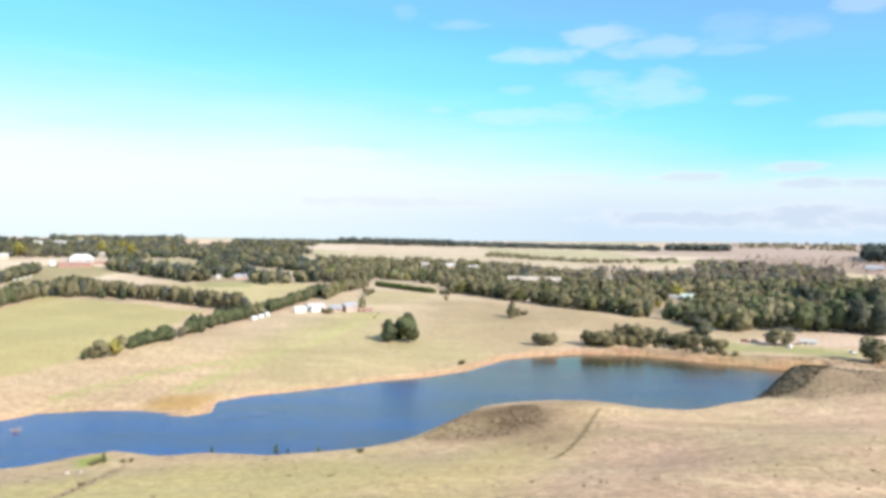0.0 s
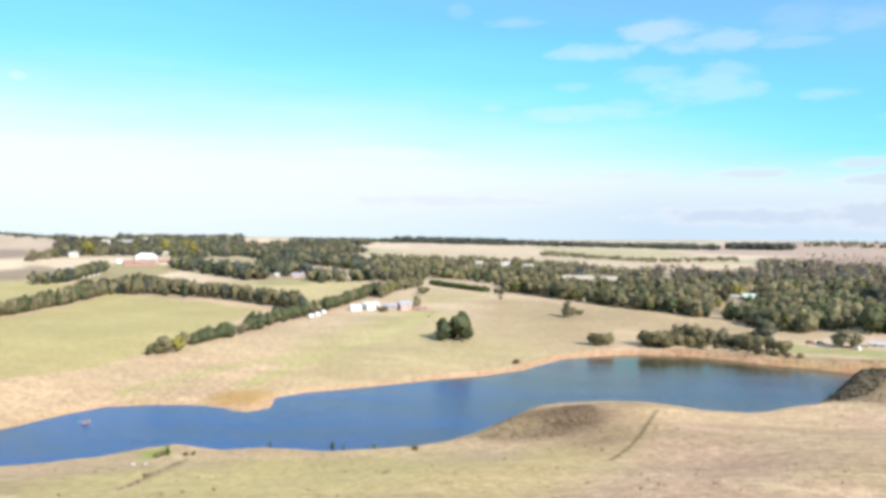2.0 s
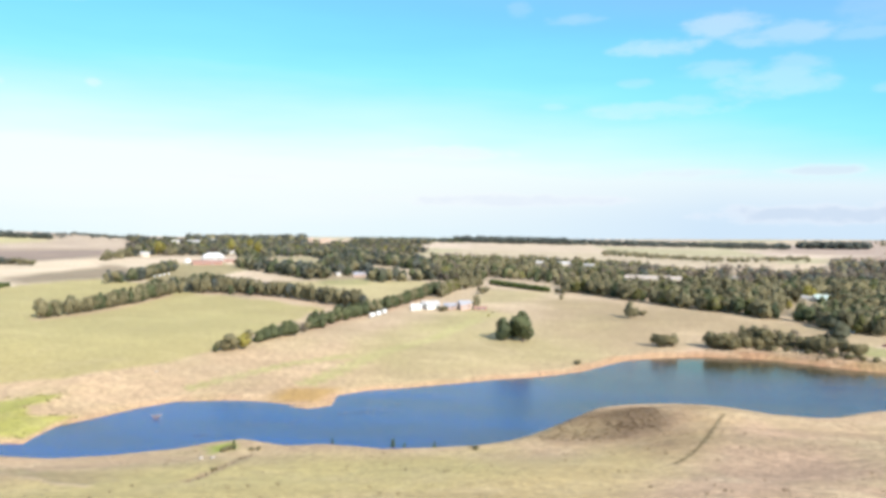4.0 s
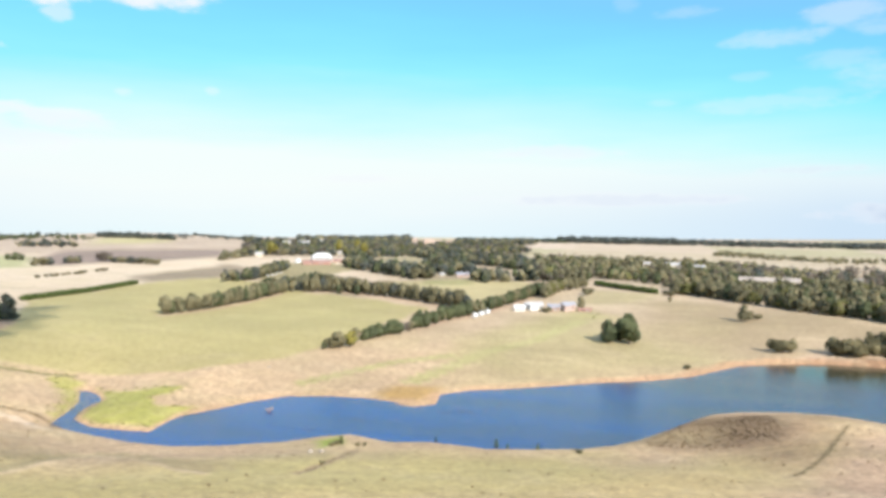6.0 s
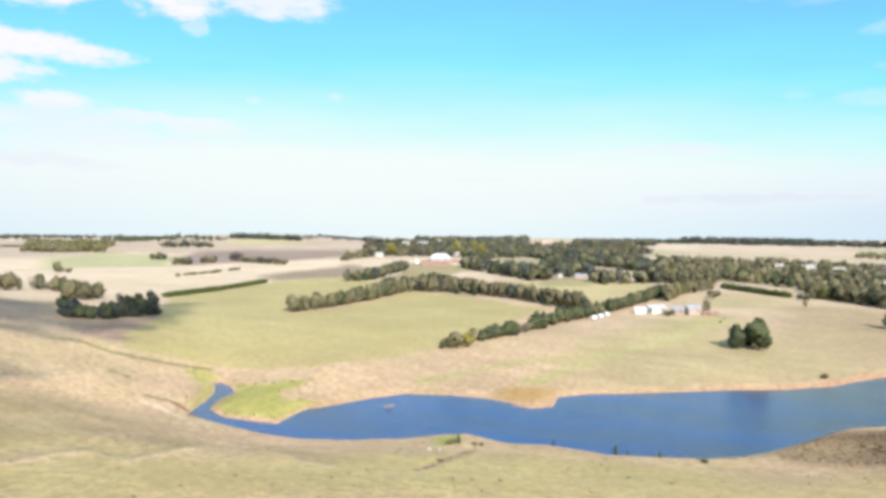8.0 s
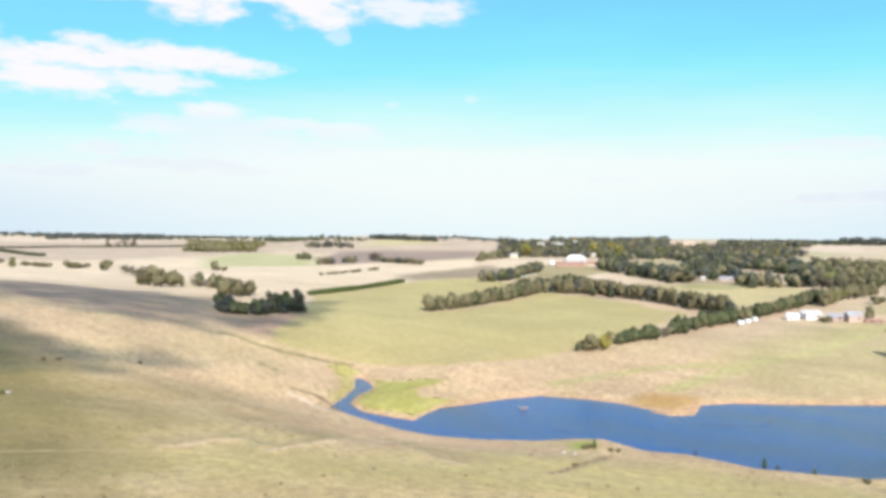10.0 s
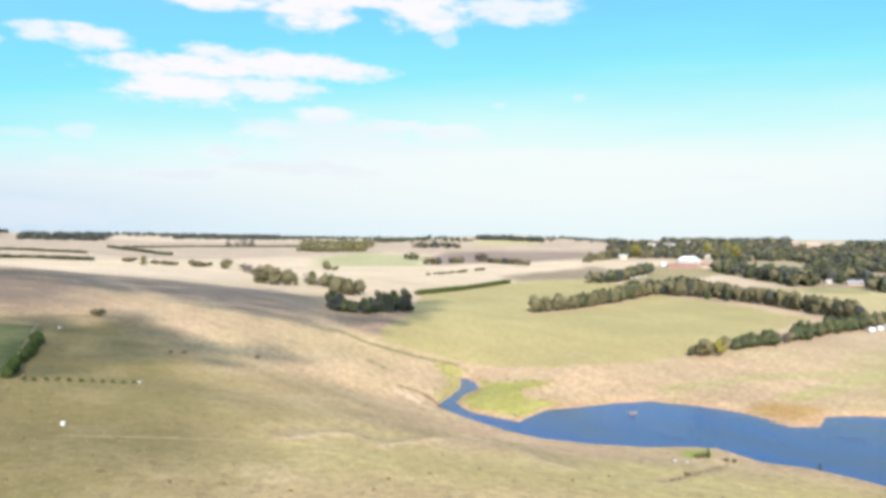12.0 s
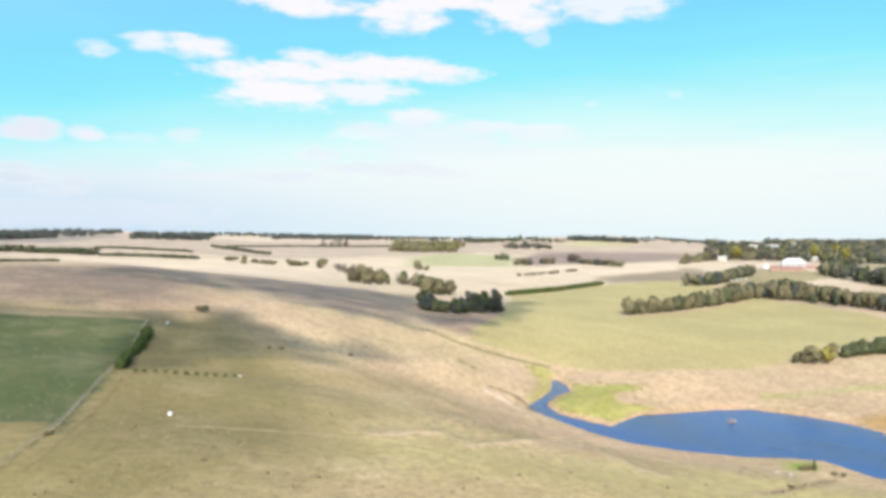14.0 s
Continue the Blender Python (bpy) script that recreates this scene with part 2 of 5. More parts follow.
# single trees: x, y, height, kind
LONE_TREES_A = [(-43, 475, 1.8, 'yellow'), (-42, 492, 1.5, 'lime'), (-56, 526, 8.5, 'gum'), (-60, 610, 6.0, 'shrub'), (-28.2, 397.6, 12.8, 'cypress'),
 (-18.0, 399.3, 16.8, 'cypress'), (-23.4, 408.7, 10.6, 'cypress'), (46.6, 491.6, 11.4, 'gum'), (-60.7, 603.7, 6.5, 'gum'), (4.8, 612.5, 6.5, 'gum'),
 (1.6, 621.2, 4.7, 'shrub'), (-645.5, 488.5, 11.0, 'gum'), (-639.2, 494.2, 4.9, 'shrub'), (-797.0, 356.0, 11.2, 'lime'),
 (-291.3, 112.8, 3.2, 'shrub'), (-670.2, 504.5, 8.3, 'gum'), (147.7, 426.6, 13.1, 'pine'), (-55.2, 512.2, 5.9, 'gum'), (-75.9, 494.9, 4.6, 'shrub'),
 (189.0, 603.0, 12.0, 'yellow'), (-502.9, 885.6, 18.5, 'yellow'), (-476.7, 1042.5, 19.1, 'yellow'), (-516.7, 1201.3, 15.9, 'yellow'),
 (-427.4, 1024.6, 16.8, 'yellow'), (158.3, 545.5, 6.0, 'yellow'), (-288.5, 1233.8, 9.6, 'yellow'), (240.8, 585.4, 12.5, 'pine'),
 (10.4, 351.7, 2.2, 'shrub'), (-232.9, 112.7, 1.2, 'tussock'), (-234.0, 118.1, 1.2, 'tussock')]
LONE_TREES_B = [(-234.7, 146.3, 1.3, 'tussock'), (-144.3, 28.4, 1.0, 'shrub'), (-74.5, 209.7, 1.2, 'sapling'), (-71.2, 209.2, 1.0, 'sapling'),
 (-63.7, 207.6, 1.9, 'sapling'), (-45.8, 207.9, 2.9, 'sapling'), (-42.4, 207.5, 1.7, 'sapling'), (-33.8, 207.8, 2.0, 'sapling'),
 (-21.2, 201.5, 1.1, 'sapling'), (-153.9, 320.4, 4.3, 'cypress'), (-151.6, 324.9, 5.4, 'shrub'), (-148.5, 325.7, 8.4, 'gum'),
 (-145.2, 331.0, 7.9, 'yellow'), (-148.4, 344.1, 7.4, 'gum'), (-145.5, 349.7, 6.3, 'cypress'), (-144.2, 355.2, 7.3, 'cypress'),
 (-143.2, 362.1, 8.0, 'cypress'), (-142.0, 367.5, 6.0, 'cypress'), (-140.4, 371.3, 8.1, 'cypress'), (-138.5, 373.7, 8.5, 'cypress'),
 (-136.0, 374.6, 7.2, 'cypress'), (-134.9, 383.6, 6.2, 'grey'), (-134.5, 389.1, 5.9, 'gum'), (-134.9, 396.4, 8.2, 'cypress'),
 (-134.7, 404.0, 8.7, 'cypress'), (3.1, 578.0, 4.2, 'gum'), (54.8, 500.9, 4.0, 'shrub')]
SINGLES = LONE_TREES_A + LONE_TREES_B

# woods that nobody could count: corners, how many, height, kinds
WOODLANDS_A = [('edge wood',
  [(-1, 640), (22, 626), (52, 582), (89, 539), (122, 508), (152, 478), (162, 457), (182, 438), (190, 446), (170, 465), (160, 486), (129, 517),
   (97, 548), (60, 590), (28, 634), (3, 648)],
  150, 11.2, 'gum gum gum cypress lime'),
 ('corner wood', [(-328, 536), (-284, 552), (-222, 521), (-261, 613), (-315, 648), (-336, 598)], 122, 7.4, 'gum gum cypress'),
 ('village wood', [(-351, 781), (-232, 677), (-159, 670), (-119, 706), (-158, 935), (-229, 995), (-345, 1050), (-393, 889)], 617, 12.0,
  'gum bluegum cypress pine'),
 ('hill wood', [(-555, 935), (-627, 1056), (-622, 1407), (-318, 1481), (-208, 1228), (-263, 1039), (-373, 1017), (-426, 932), (-507, 925)], 1666,
  10.9, 'gum bluegum grey gum bluegum grey cypress lime')]
WOODLANDS_B = [('hill wood', [(-518, 840), (-584, 948), (-522, 1160), (-421, 936)], 458, 10.2, 'gum bluegum grey gum bluegum grey cypress lime'),
 ('skyline wood', [(-687, 1307), (-760, 1446), (-581, 1690), (-521, 1516)], 229, 13.7, 'bluegum gum bluegum'),
 ('skyline wood', [(-638, 1034), (-660, 1071), (-278, 1638), (-255, 1501)], 351, 11.6, 'bluegum gum'),
 ('middle wood', [(-119, 706), (-75, 688), (-68, 757), (-2, 702), (8, 642), (45, 615), (95, 579), (134, 817), (83, 942), (-18, 990), (-173, 1024)],
  1123, 10.4, 'gum gum lime gum cypress grey gum gum'),
 ('valley wood', [(56, 635), (114, 562), (160, 505), (258, 551), (335, 562), (400, 670), (250, 700), (150, 690), (54, 760)], 700, 11.0,
  'gum gum gum gum lime gum cypress')]
WOODLANDS_C = [('upper wood', [(54, 760), (150, 690), (250, 700), (400, 670), (491, 826), (399, 1060), (311, 1037), (162, 830), (52, 893)], 770, 11.1,
  'grey grey gum grey grey bluegum'),
 ('right wood', [(156, 493), (186, 448), (245, 462), (275, 461), (325, 545), (273, 584), (204, 562)], 455, 10.6, 'gum cypress gum'),
 ('scrub', [(421, 1096), (570, 922), (900, 1456), (571, 1488)], 150, 4.5, 'grey gum grey'),
 ('far belt', [(-233, 1671), (147, 1672), (457, 1743), (517, 1972), (178, 2027), (-254, 1824)], 688, 12.3, 'bluegum'),
 ('far belt', [(544, 1812), (680, 1773), (741, 1933), (602, 2008)], 229, 16.6, 'bluegum'),
 ('far belt', [(346, 1656), (493, 1687), (547, 1869), (399, 1907)], 118, 13.7, 'bluegum')]
WOODLANDS_D = [('far belt', [(71, 1235), (203, 1046), (353, 1119), (375, 1188), (223, 1148), (78, 1344)], 280, 6.2, 'gum'),
 ('far belt', [(-437, 1544), (-205, 1649), (-240, 1931), (-483, 1704)], 270, 9.1, 'bluegum cypress'),
 ('far wood', [(-1510, 736), (-1350, 956), (-2013, 1425), (-2016, 983)], 297, 8.8, 'bluegum'),
 ('far wood', [(-732, 950), (-667, 1084), (-870, 1413), (-756, 981)], 162, 4.7, 'bluegum'),
 ('far belt', [(-228, 1638), (21, 1689), (26, 2142), (-265, 1903)], 270, 14.6, 'bluegum'),
 ('plantation', [(-948, 661), (-868, 725), (-962, 822), (-1163, 824)], 405, 10.6, 'gum gum lime'),
 ('ridge wood', [(-830, 937), (-715, 966), (-735, 992), (-844, 952)], 137, 8.4, 'bluegum'),
 ('ridge wood', [(-507, 768), (-510, 845), (-540, 897), (-537, 821)], 40, 8.9, 'gum')]
WOODLANDS_E = [('ridge wood', [(-848, 806), (-770, 831), (-798, 861), (-886, 842)], 54, 8.0, 'bluegum gum'),
 ('ridge wood', [(-1036, 885), (-813, 911), (-832, 932), (-1135, 969)], 202, 5.8, 'cypress'),
 ('far wood', [(-1491, 433), (-1435, 566), (-1763, 696), (-1695, 492)], 229, 12.6, 'bluegum'),
 ('far wood', [(-1663, 659), (-1683, 851), (-1556, 1033), (-3535, 2347), (-2310, 915)], 275, 11.8, 'bluegum'),
 ('far wood', [(-1501, 192), (-1568, 316), (-1758, 354), (-1800, 230)], 297, 11.3, 'bluegum'),
 ('far wood', [(-1555, 225), (-1525, 312), (-1907, 534), (-2185, 611), (-1952, 283)], 206, 10.7, 'bluegum'),
 ('far wood', [(-1536, 1071), (-812, 896), (-850, 938), (-3142, 2190)], 252, 7.7, 'bluegum'),
 ('far wood', [(691, 1214), (681, 1145), (881, 1482), (847, 1487)], 59, 27.5, 'bluegum')]
WOODLANDS_F = [('far wood', [(807, 2064), (1027, 1729), (1338, 2252), (922, 2360)], 206, 10.5, 'gum')]
WOODS = WOODLANDS_A + WOODLANDS_B + WOODLANDS_C + WOODLANDS_D + WOODLANDS_E + WOODLANDS_F

# buildings: kind, x, y, length, height, turn
HOUSES_A = [('white_shed', -94.7, 497.6, 7.0, 3.9, 8), ('white_farmhouse', -86.7, 507.8, 12.0, 4.8, 24), ('low_red_shed', -52, 508, 8.5, 2.2, 4),
 ('brick_house', -72.2, 505.5, 8.4, 4.2, -6), ('brick_house', -62.9, 508.2, 8.6, 5.8, 12), ('big_shed', -412.3, 850.5, 25.0, 9.0, 4),
 ('low_red_shed', -394.0, 798.0, 32.4, 4.7, 4), ('low_red_shed', -385.2, 835.6, 11.2, 3.5, 4), ('cottage', -435.8, 954.6, 6.4, 4.8, 0),
 ('cottage', -217.5, 723.0, 5.2, 3.4, 20), ('brick_house', -197.3, 731.1, 12.6, 4.0, -5), ('cottage', -22.1, 930.6, 8.5, 6.3, 0),
 ('cottage', 7.4, 920.2, 16.7, 7.0, 15), ('cottage', 37.6, 907.6, 12.4, 5.5, -10), ('long_shed', 88.4, 719.5, 50.6, 7.7, -6),
 ('green_roof_house', 199.4, 598.6, 15.3, 4.8, 10), ('cottage', 188.0, 601.3, 9.6, 3.8, 0), ('sandstone_hall', -447.1, 1395.8, 20.0, 12.5, 10)]
HOUSES_B = [('sandstone_hall', -447.0, 1457.6, 9.2, 9.2, 0), ('sandstone_hall', -426.4, 1470.3, 11.6, 8.1, 0),
 ('sandstone_hall', -483.1, 1417.7, 10.2, 12.0, -8), ('cottage', -579.6, 1069.0, 11.1, 8.3, 0), ('cottage', -579.6, 1125.5, 19.2, 7.7, 8),
 ('cottage', -647.6, 1325.8, 16.8, 6.7, 0), ('cottage', -502.2, 852.5, 10.5, 6.0, 0), ('yard_shed', 198.5, 403.4, 8.2, 2.7, 5),
 ('brick_house', 524.4, 904.9, 19.0, 7.9, 0), ('cottage', 170.3, 769.6, 8.4, 3.6, 0)]
BUILDINGS = HOUSES_A + HOUSES_B

# bales, tanks (x, y, height), cars, a snag and weed in the water, the fence
SMALL = {'bales': [(-114.7, 455.4), (-112.9, 463.8), (-111.6, 474.7), (-371.0, 645.9), (-369.8, 653.0), (-372.3, 665.4), (-371.7, 672.6)],
 'cars': [(210.0, 379.7), (173.3, 412.6), (168.8, 414.8)],
 'fence': [(-119.9, 13.3), (-128.1, 18.5), (-146.6, 29.0), (-175.2, 41.1), (-204.1, 55.1), (-277.5, 86.9)],
 'reeds': [(-69.2, 243.2), (-66.2, 245.7), (-62.8, 243.5), (-55.7, 262.1), (-59.0, 250.8), (-109.6, 229.3), (-94.9, 223.4), (-114.8, 210.1),
           (-104.1, 207.8), (-82.8, 227.4)],
 'rocks': [(-85.9, 171.3), (-82.7, 171.1), (-158.7, 277.9)],
 'snag': (-128.4, 224.9),
 'tanks': [(-420.2, 802.2, 5.5), (167.0, 454.8, 2.6), (185.3, 396.2, 2.0), (-155.4, 53.2, 0.8), (-271.8, 91.9, 0.8)],
 'trough': (-195.2, 85.6)}

# clouds: azimuth, elevation, half width, half height in degrees, thickness, tone
CLOUD_BANK_A = [(-11.8, 15.1, 3.1, 0.96, 0.33, 1.0), (-7.4, 13.8, 3.7, 0.71, 0.3, 1.0), (-15.6, 14.1, 4.3, 0.82, 0.26, 1.0), (-20.7, 13.6, 2.6, 0.43, 0.15, 1.0),
 (-14.9, 11.0, 4.3, 1.3, 0.25, 1.0), (-11.6, 12.0, 3.0, 0.73, 0.2, 1.0), (-16.5, 12.1, 2.0, 0.71, 0.2, 1.0), (-5.7, 11.4, 1.5, 0.4, 0.15, 1.0),
 (-6.2, 9.4, 5.8, 0.68, 0.25, 1.0), (-10.0, 10.0, 2.5, 0.54, 0.15, 1.0), (0.3, 9.8, 1.6, 0.28, 0.15, 1.0), (-1.1, 16.0, 2.3, 0.45, 0.18, 1.0),
 (3.2, 16.8, 1.1, 0.64, 0.11, 1.0), (-22.7, 10.1, 2.0, 0.5, 0.2, 1.0), (-29.3, 8.4, 3.3, 0.54, 0.26, 1.0)]
CLOUD_BANK_B = [(-21.1, 15.0, 2.6, 1.1, 0.1, 1.0), (-25.1, 14.7, 2.3, 1.07, 0.13, 1.0), (-29.2, 15.8, 2.2, 0.68, 0.24, 1.0), (-24.9, 5.5, 2.5, 0.31, 0.5, 0.8),
 (-18.0, 4.9, 2.8, 0.4, 0.5, 0.8), (-9.6, 4.8, 4.0, 0.28, 0.35, 0.8), (-27.4, 4.2, 5.2, 0.5, 0.55, 0.8), (8.1, 6.4, 4.8, 0.54, 0.28, 1.0),
 (61.6, 16.8, 5.4, 0.88, 1, 1.0), (54.2, 16.5, 3.9, 1.72, 1, 1.0), (51.0, 17.4, 6.8, 0.76, 1, 1.0), (45.4, 16.4, 3.8, 1.46, 1, 1.0),
 (38.5, 16.7, 5.1, 1.24, 0.85, 1.0), (44.1, 14.6, 1.1, 0.53, 0.45, 1.0), (72.5, 13.3, 2.1, 0.74, 0.85, 1.0)]
CLOUD_BANK_C = [(69.5, 13.2, 2.9, 0.95, 0.95, 1.0), (76.0, 12.6, 1.4, 0.67, 0.7, 1.0), (61.6, 13.1, 2.3, 0.59, 0.9, 1.0), (64.1, 11.8, 5.6, 1.12, 1, 1.0),
 (56.9, 12.3, 7.8, 1.19, 1, 1.0), (51.6, 12.2, 3.8, 0.87, 0.95, 1.0), (63.3, 10.4, 5.5, 1.32, 1, 1.0), (57.8, 10.7, 4.9, 1.01, 0.9, 1.0),
 (80.1, 6.8, 2.4, 0.9, 1.0, 0.92), (76.6, 6.8, 1.5, 0.62, 1.0, 0.95), (73.6, 6.7, 1.8, 0.39, 0.35, 0.93), (70.1, 7.0, 1.3, 0.53, 0.55, 0.93),
 (53.0, 9.0, 2.9, 0.62, 0.6, 1.0), (80.8, 4.3, 1.7, 0.37, 0.65, 0.85), (80.4, 3.6, 2.1, 0.5, 0.78, 0.85)]
CLOUD_BANK_D = [(77.2, 3.4, 1.1, 0.37, 0.65, 0.85), (78.4, 2.7, 2.2, 0.37, 0.55, 0.85), (70.8, 4.9, 1.5, 0.39, 0.32, 0.93), (39.8, 9.8, 0.7, 0.34, 0.3, 1.0),
 (33.9, 10.3, 0.6, 0.33, 0.3, 1.0), (23.0, 4.3, 3.3, 0.37, 0.3, 0.85), (77.1, 1.3, 9.9, 1.15, 0.36, 0.85), (63.6, 4.3, 4.1, 0.49, 0.53, 0.84),
 (55.2, 5.0, 5.5, 0.72, 0.53, 0.85), (60.3, 6.1, 1.8, 0.55, 0.7, 0.9), (52.2, 8.0, 7.1, 0.88, 0.6, 0.95), (44.0, 7.5, 4.2, 0.71, 0.5, 0.95),
 (53.0, 9.0, 2.9, 0.49, 0.75, 1.0), (70.0, 4.1, 2.6, 0.32, 0.5, 0.86), (-17.5, 1.8, 7.5, 0.75, 0.9, 0.8)]
CLOUD_BANK_E = [(-26.7, 1.9, 6.8, 1.11, 0.9, 0.8), (-24.9, 5.4, 2.7, 0.35, 0.7, 0.8), (-18.0, 4.8, 3.0, 0.37, 0.7, 0.8), (-27.4, 4.2, 5.0, 0.45, 0.8, 0.8),
 (-9.6, 4.8, 4.1, 0.33, 0.5, 0.8), (-6.2, 9.4, 5.2, 0.6, 0.25, 0.94), (-29.3, 8.4, 3.0, 0.48, 0.29, 0.94), (8.1, 6.4, 4.8, 0.54, 0.5, 0.92),
 (3.8, 2.8, 10.3, 0.53, 0.6, 0.82), (50.5, 6.6, 8.8, 1.47, 0.5, 0.94), (51.9, 4.6, 4.2, 0.68, 0.43, 0.87)]
CLOUD_BANK_PUFFS = [(53.3, 8.9, 2.9, 0.71, 0.85, 1.0), (47.9, 8.2, 3.3, 0.59, 0.7, 1.0), (56.9, 7.6, 2.8, 0.71, 0.7, 1.0), (44.2, 7.8, 3.3, 0.71, 0.65, 1.0), (60.7, 5.9, 1.9, 0.53, 0.6, 0.95)]
CLOUDS = CLOUD_BANK_A + CLOUD_BANK_B + CLOUD_BANK_C + CLOUD_BANK_D + CLOUD_BANK_E + CLOUD_BANK_PUFFS

SKY_STRENGTH = 0.10
SKY_TINT = (0.95, 1.40, 1.58, 1)
HAZE_GAIN = 6.65
SIDE_HAZE = (4.2, 5.2, 6.2, 1)
# haze colours by height over the horizon, up to 24 degrees
HAZE = ((0.0, (0.82, 0.94, 0.97)), (0.08, (0.88, 0.96, 0.97)), (0.16, (0.91, 0.975, 0.965)), (0.25, (0.89, 0.985, 0.975)), (0.37, (0.615, 0.97, 0.985)), (0.52, (0.31, 0.87, 0.99)), (0.75, (0.14, 0.63, 1.0)))
CUMULUS = (10.5, 10.7, 11.2, 1)
CLOUD_WHITE, CLOUD_GREY = (6.5, 6.4, 6.75, 1), (3.9, 4.7, 5.75, 1)
WATER_DEEP, WATER_SHEEN, WATER_ROUGH, WATER_WAVE = (0.018, 0.050, 0.19), (0.050, 0.050, 0.068), (0.03, 0.14), 0.12
# clouds behind the flight, over the ground that they shade: corners
SHADE_CLOUDS = (
    [(-440, 125), (-470, 200), (-435, 275), (-380, 296), (-330, 280), (-290, 240), (-282, 229), (-289, 219), (-300, 196), (-318, 179), (-351, 162), (-361, 145), (-370, 126), (-389, 119), (-380, 90)],
    [(-288, 90), (-288, 107), (-288, 128), (-274, 131), (-262, 138), (-255, 154), (-240, 176), (-231, 175), (-229, 147), (-222, 117), (-217, 95), (-218, 80), (-218, 68), (-241, 72)],
    [(-365, 330), (-362, 378), (-322, 330), (-291, 278), (-275, 240), (-296, 238), (-330, 290)],
    [(-305, 20), (-302, 44), (-294, 66), (-288, 90), (-275, 88), (-276, 61), (-284, 42), (-290, 18)])

world = bpy.data.worlds.new("sky")
scene.world = world
world.use_nodes = True
N = Nodes(world.node_tree)
sky = N.add("ShaderNodeTexSky")
sky.sky_type, sky.sun_disc, sky.sun_elevation, sky.sun_rotation = "NISHITA", False, SUN_HIGH, SUN_ROUND
sky.dust_density, sky.ozone_density = 0.6, 2.0
way = N.add("ShaderNodeTexCoord").outputs["Generated"]
split = N.add("ShaderNodeSeparateXYZ")
N.wire(way, split.inputs[0])
wx, wy, wz = split.outputs
high = N.math("MULTIPLY", N.math("ARCSINE", wz), 57.296)
round_ = N.math("MULTIPLY", N.math("ARCTAN2", N.math("MULTIPLY", wx, -1.0), wy), 57.296)
clear = N.mix(1.0, sky.outputs[0], SKY_TINT, "MULTIPLY")
# white haze over the land, thinning upwards and to both sides
low = N.add("ShaderNodeCombineXYZ")
N.wire(N.math("MULTIPLY", round_, 0.03), low.inputs[0])
N.wire(N.math("MULTIPLY", high, 0.2), low.inputs[1])
streak = N.math("SUBTRACT", N.noise(low.outputs[0], 2.0, 4.0), 0.5)
aside = N.math("SUBTRACT", round_, 32.0)
lift = N.math("MINIMUM", N.math("MULTIPLY", N.math("MULTIPLY", aside, aside), 0.0018), 6.0)
lifted = N.math("ADD", N.math("ADD", high, N.math("MULTIPLY", lift, N.span(high, 1.0, 6.0))), N.math("MULTIPLY", streak, 3.0))
haze = N.ramp(N.math("DIVIDE", lifted, 24.0), *HAZE)
haze = N.mix(1.0, haze, (HAZE_GAIN, HAZE_GAIN, HAZE_GAIN, 1), "MULTIPLY")
side = N.math("MULTIPLY", N.math("MULTIPLY", lift, 0.3, clamp=True), N.span(high, 7.0, 0.5))
haze = N.mix(side, haze, SIDE_HAZE)
colour = N.mix(N.span(lifted, 22.0, 13.0), clear, haze)
# clouds, each frayed by one noise
flat = N.add("ShaderNodeCombineXYZ")
N.wire(N.math("MULTIPLY", round_, 0.11), flat.inputs[0])
N.wire(N.math("MULTIPLY", high, 0.3), flat.inputs[1])
fray = N.math("SUBTRACT", N.noise(flat.outputs[0], 3.0, 9.0, 0.66), 0.5)
cover, shade = 0.0, 0.0
for caz, cel, cw, ch, amount, tone in CLOUDS:
    u = N.math("DIVIDE", N.math("SUBTRACT", round_, caz), cw)
    v = N.math("DIVIDE", N.math("SUBTRACT", high, cel), ch)
    body = N.math("ADD", N.math("SUBTRACT", 1.0, N.math("ADD", N.math("MULTIPLY", u, u), N.math("MULTIPLY", v, v))), N.math("MULTIPLY", fray, 3.6))
    body = N.span(body, -0.25, 0.95, 0.0, amount)
    cover = N.math("MAXIMUM", cover, body)
    if tone < 1:
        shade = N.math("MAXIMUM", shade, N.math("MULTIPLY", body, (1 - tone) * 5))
colour = N.mix(cover, colour, N.mix(N.math("MINIMUM", shade, 1.0), CLOUD_WHITE, CLOUD_GREY))
# broken cumulus over the rest of the sky
dome = N.add("ShaderNodeCombineXYZ")
N.wire(N.math("DIVIDE", wx, N.math("MAXIMUM", wz, 0.05)), dome.inputs[0])
N.wire(N.math("DIVIDE", wy, N.math("MAXIMUM", wz, 0.05)), dome.inputs[1])
heap = N.span(N.noise(dome.outputs[0], 1.6, 7.0, 0.58), 0.47, 0.60)
colour = N.mix(N.math("MULTIPLY", heap, N.span(high, 22.0, 32.0)), colour, CUMULUS)
back = N.add("ShaderNodeBackground")
N.wire(colour, back.inputs[0])
back.inputs[1].default_value = SKY_STRENGTH
N.wire(back.outputs[0], N.add("ShaderNodeOutputWorld").inputs[0])


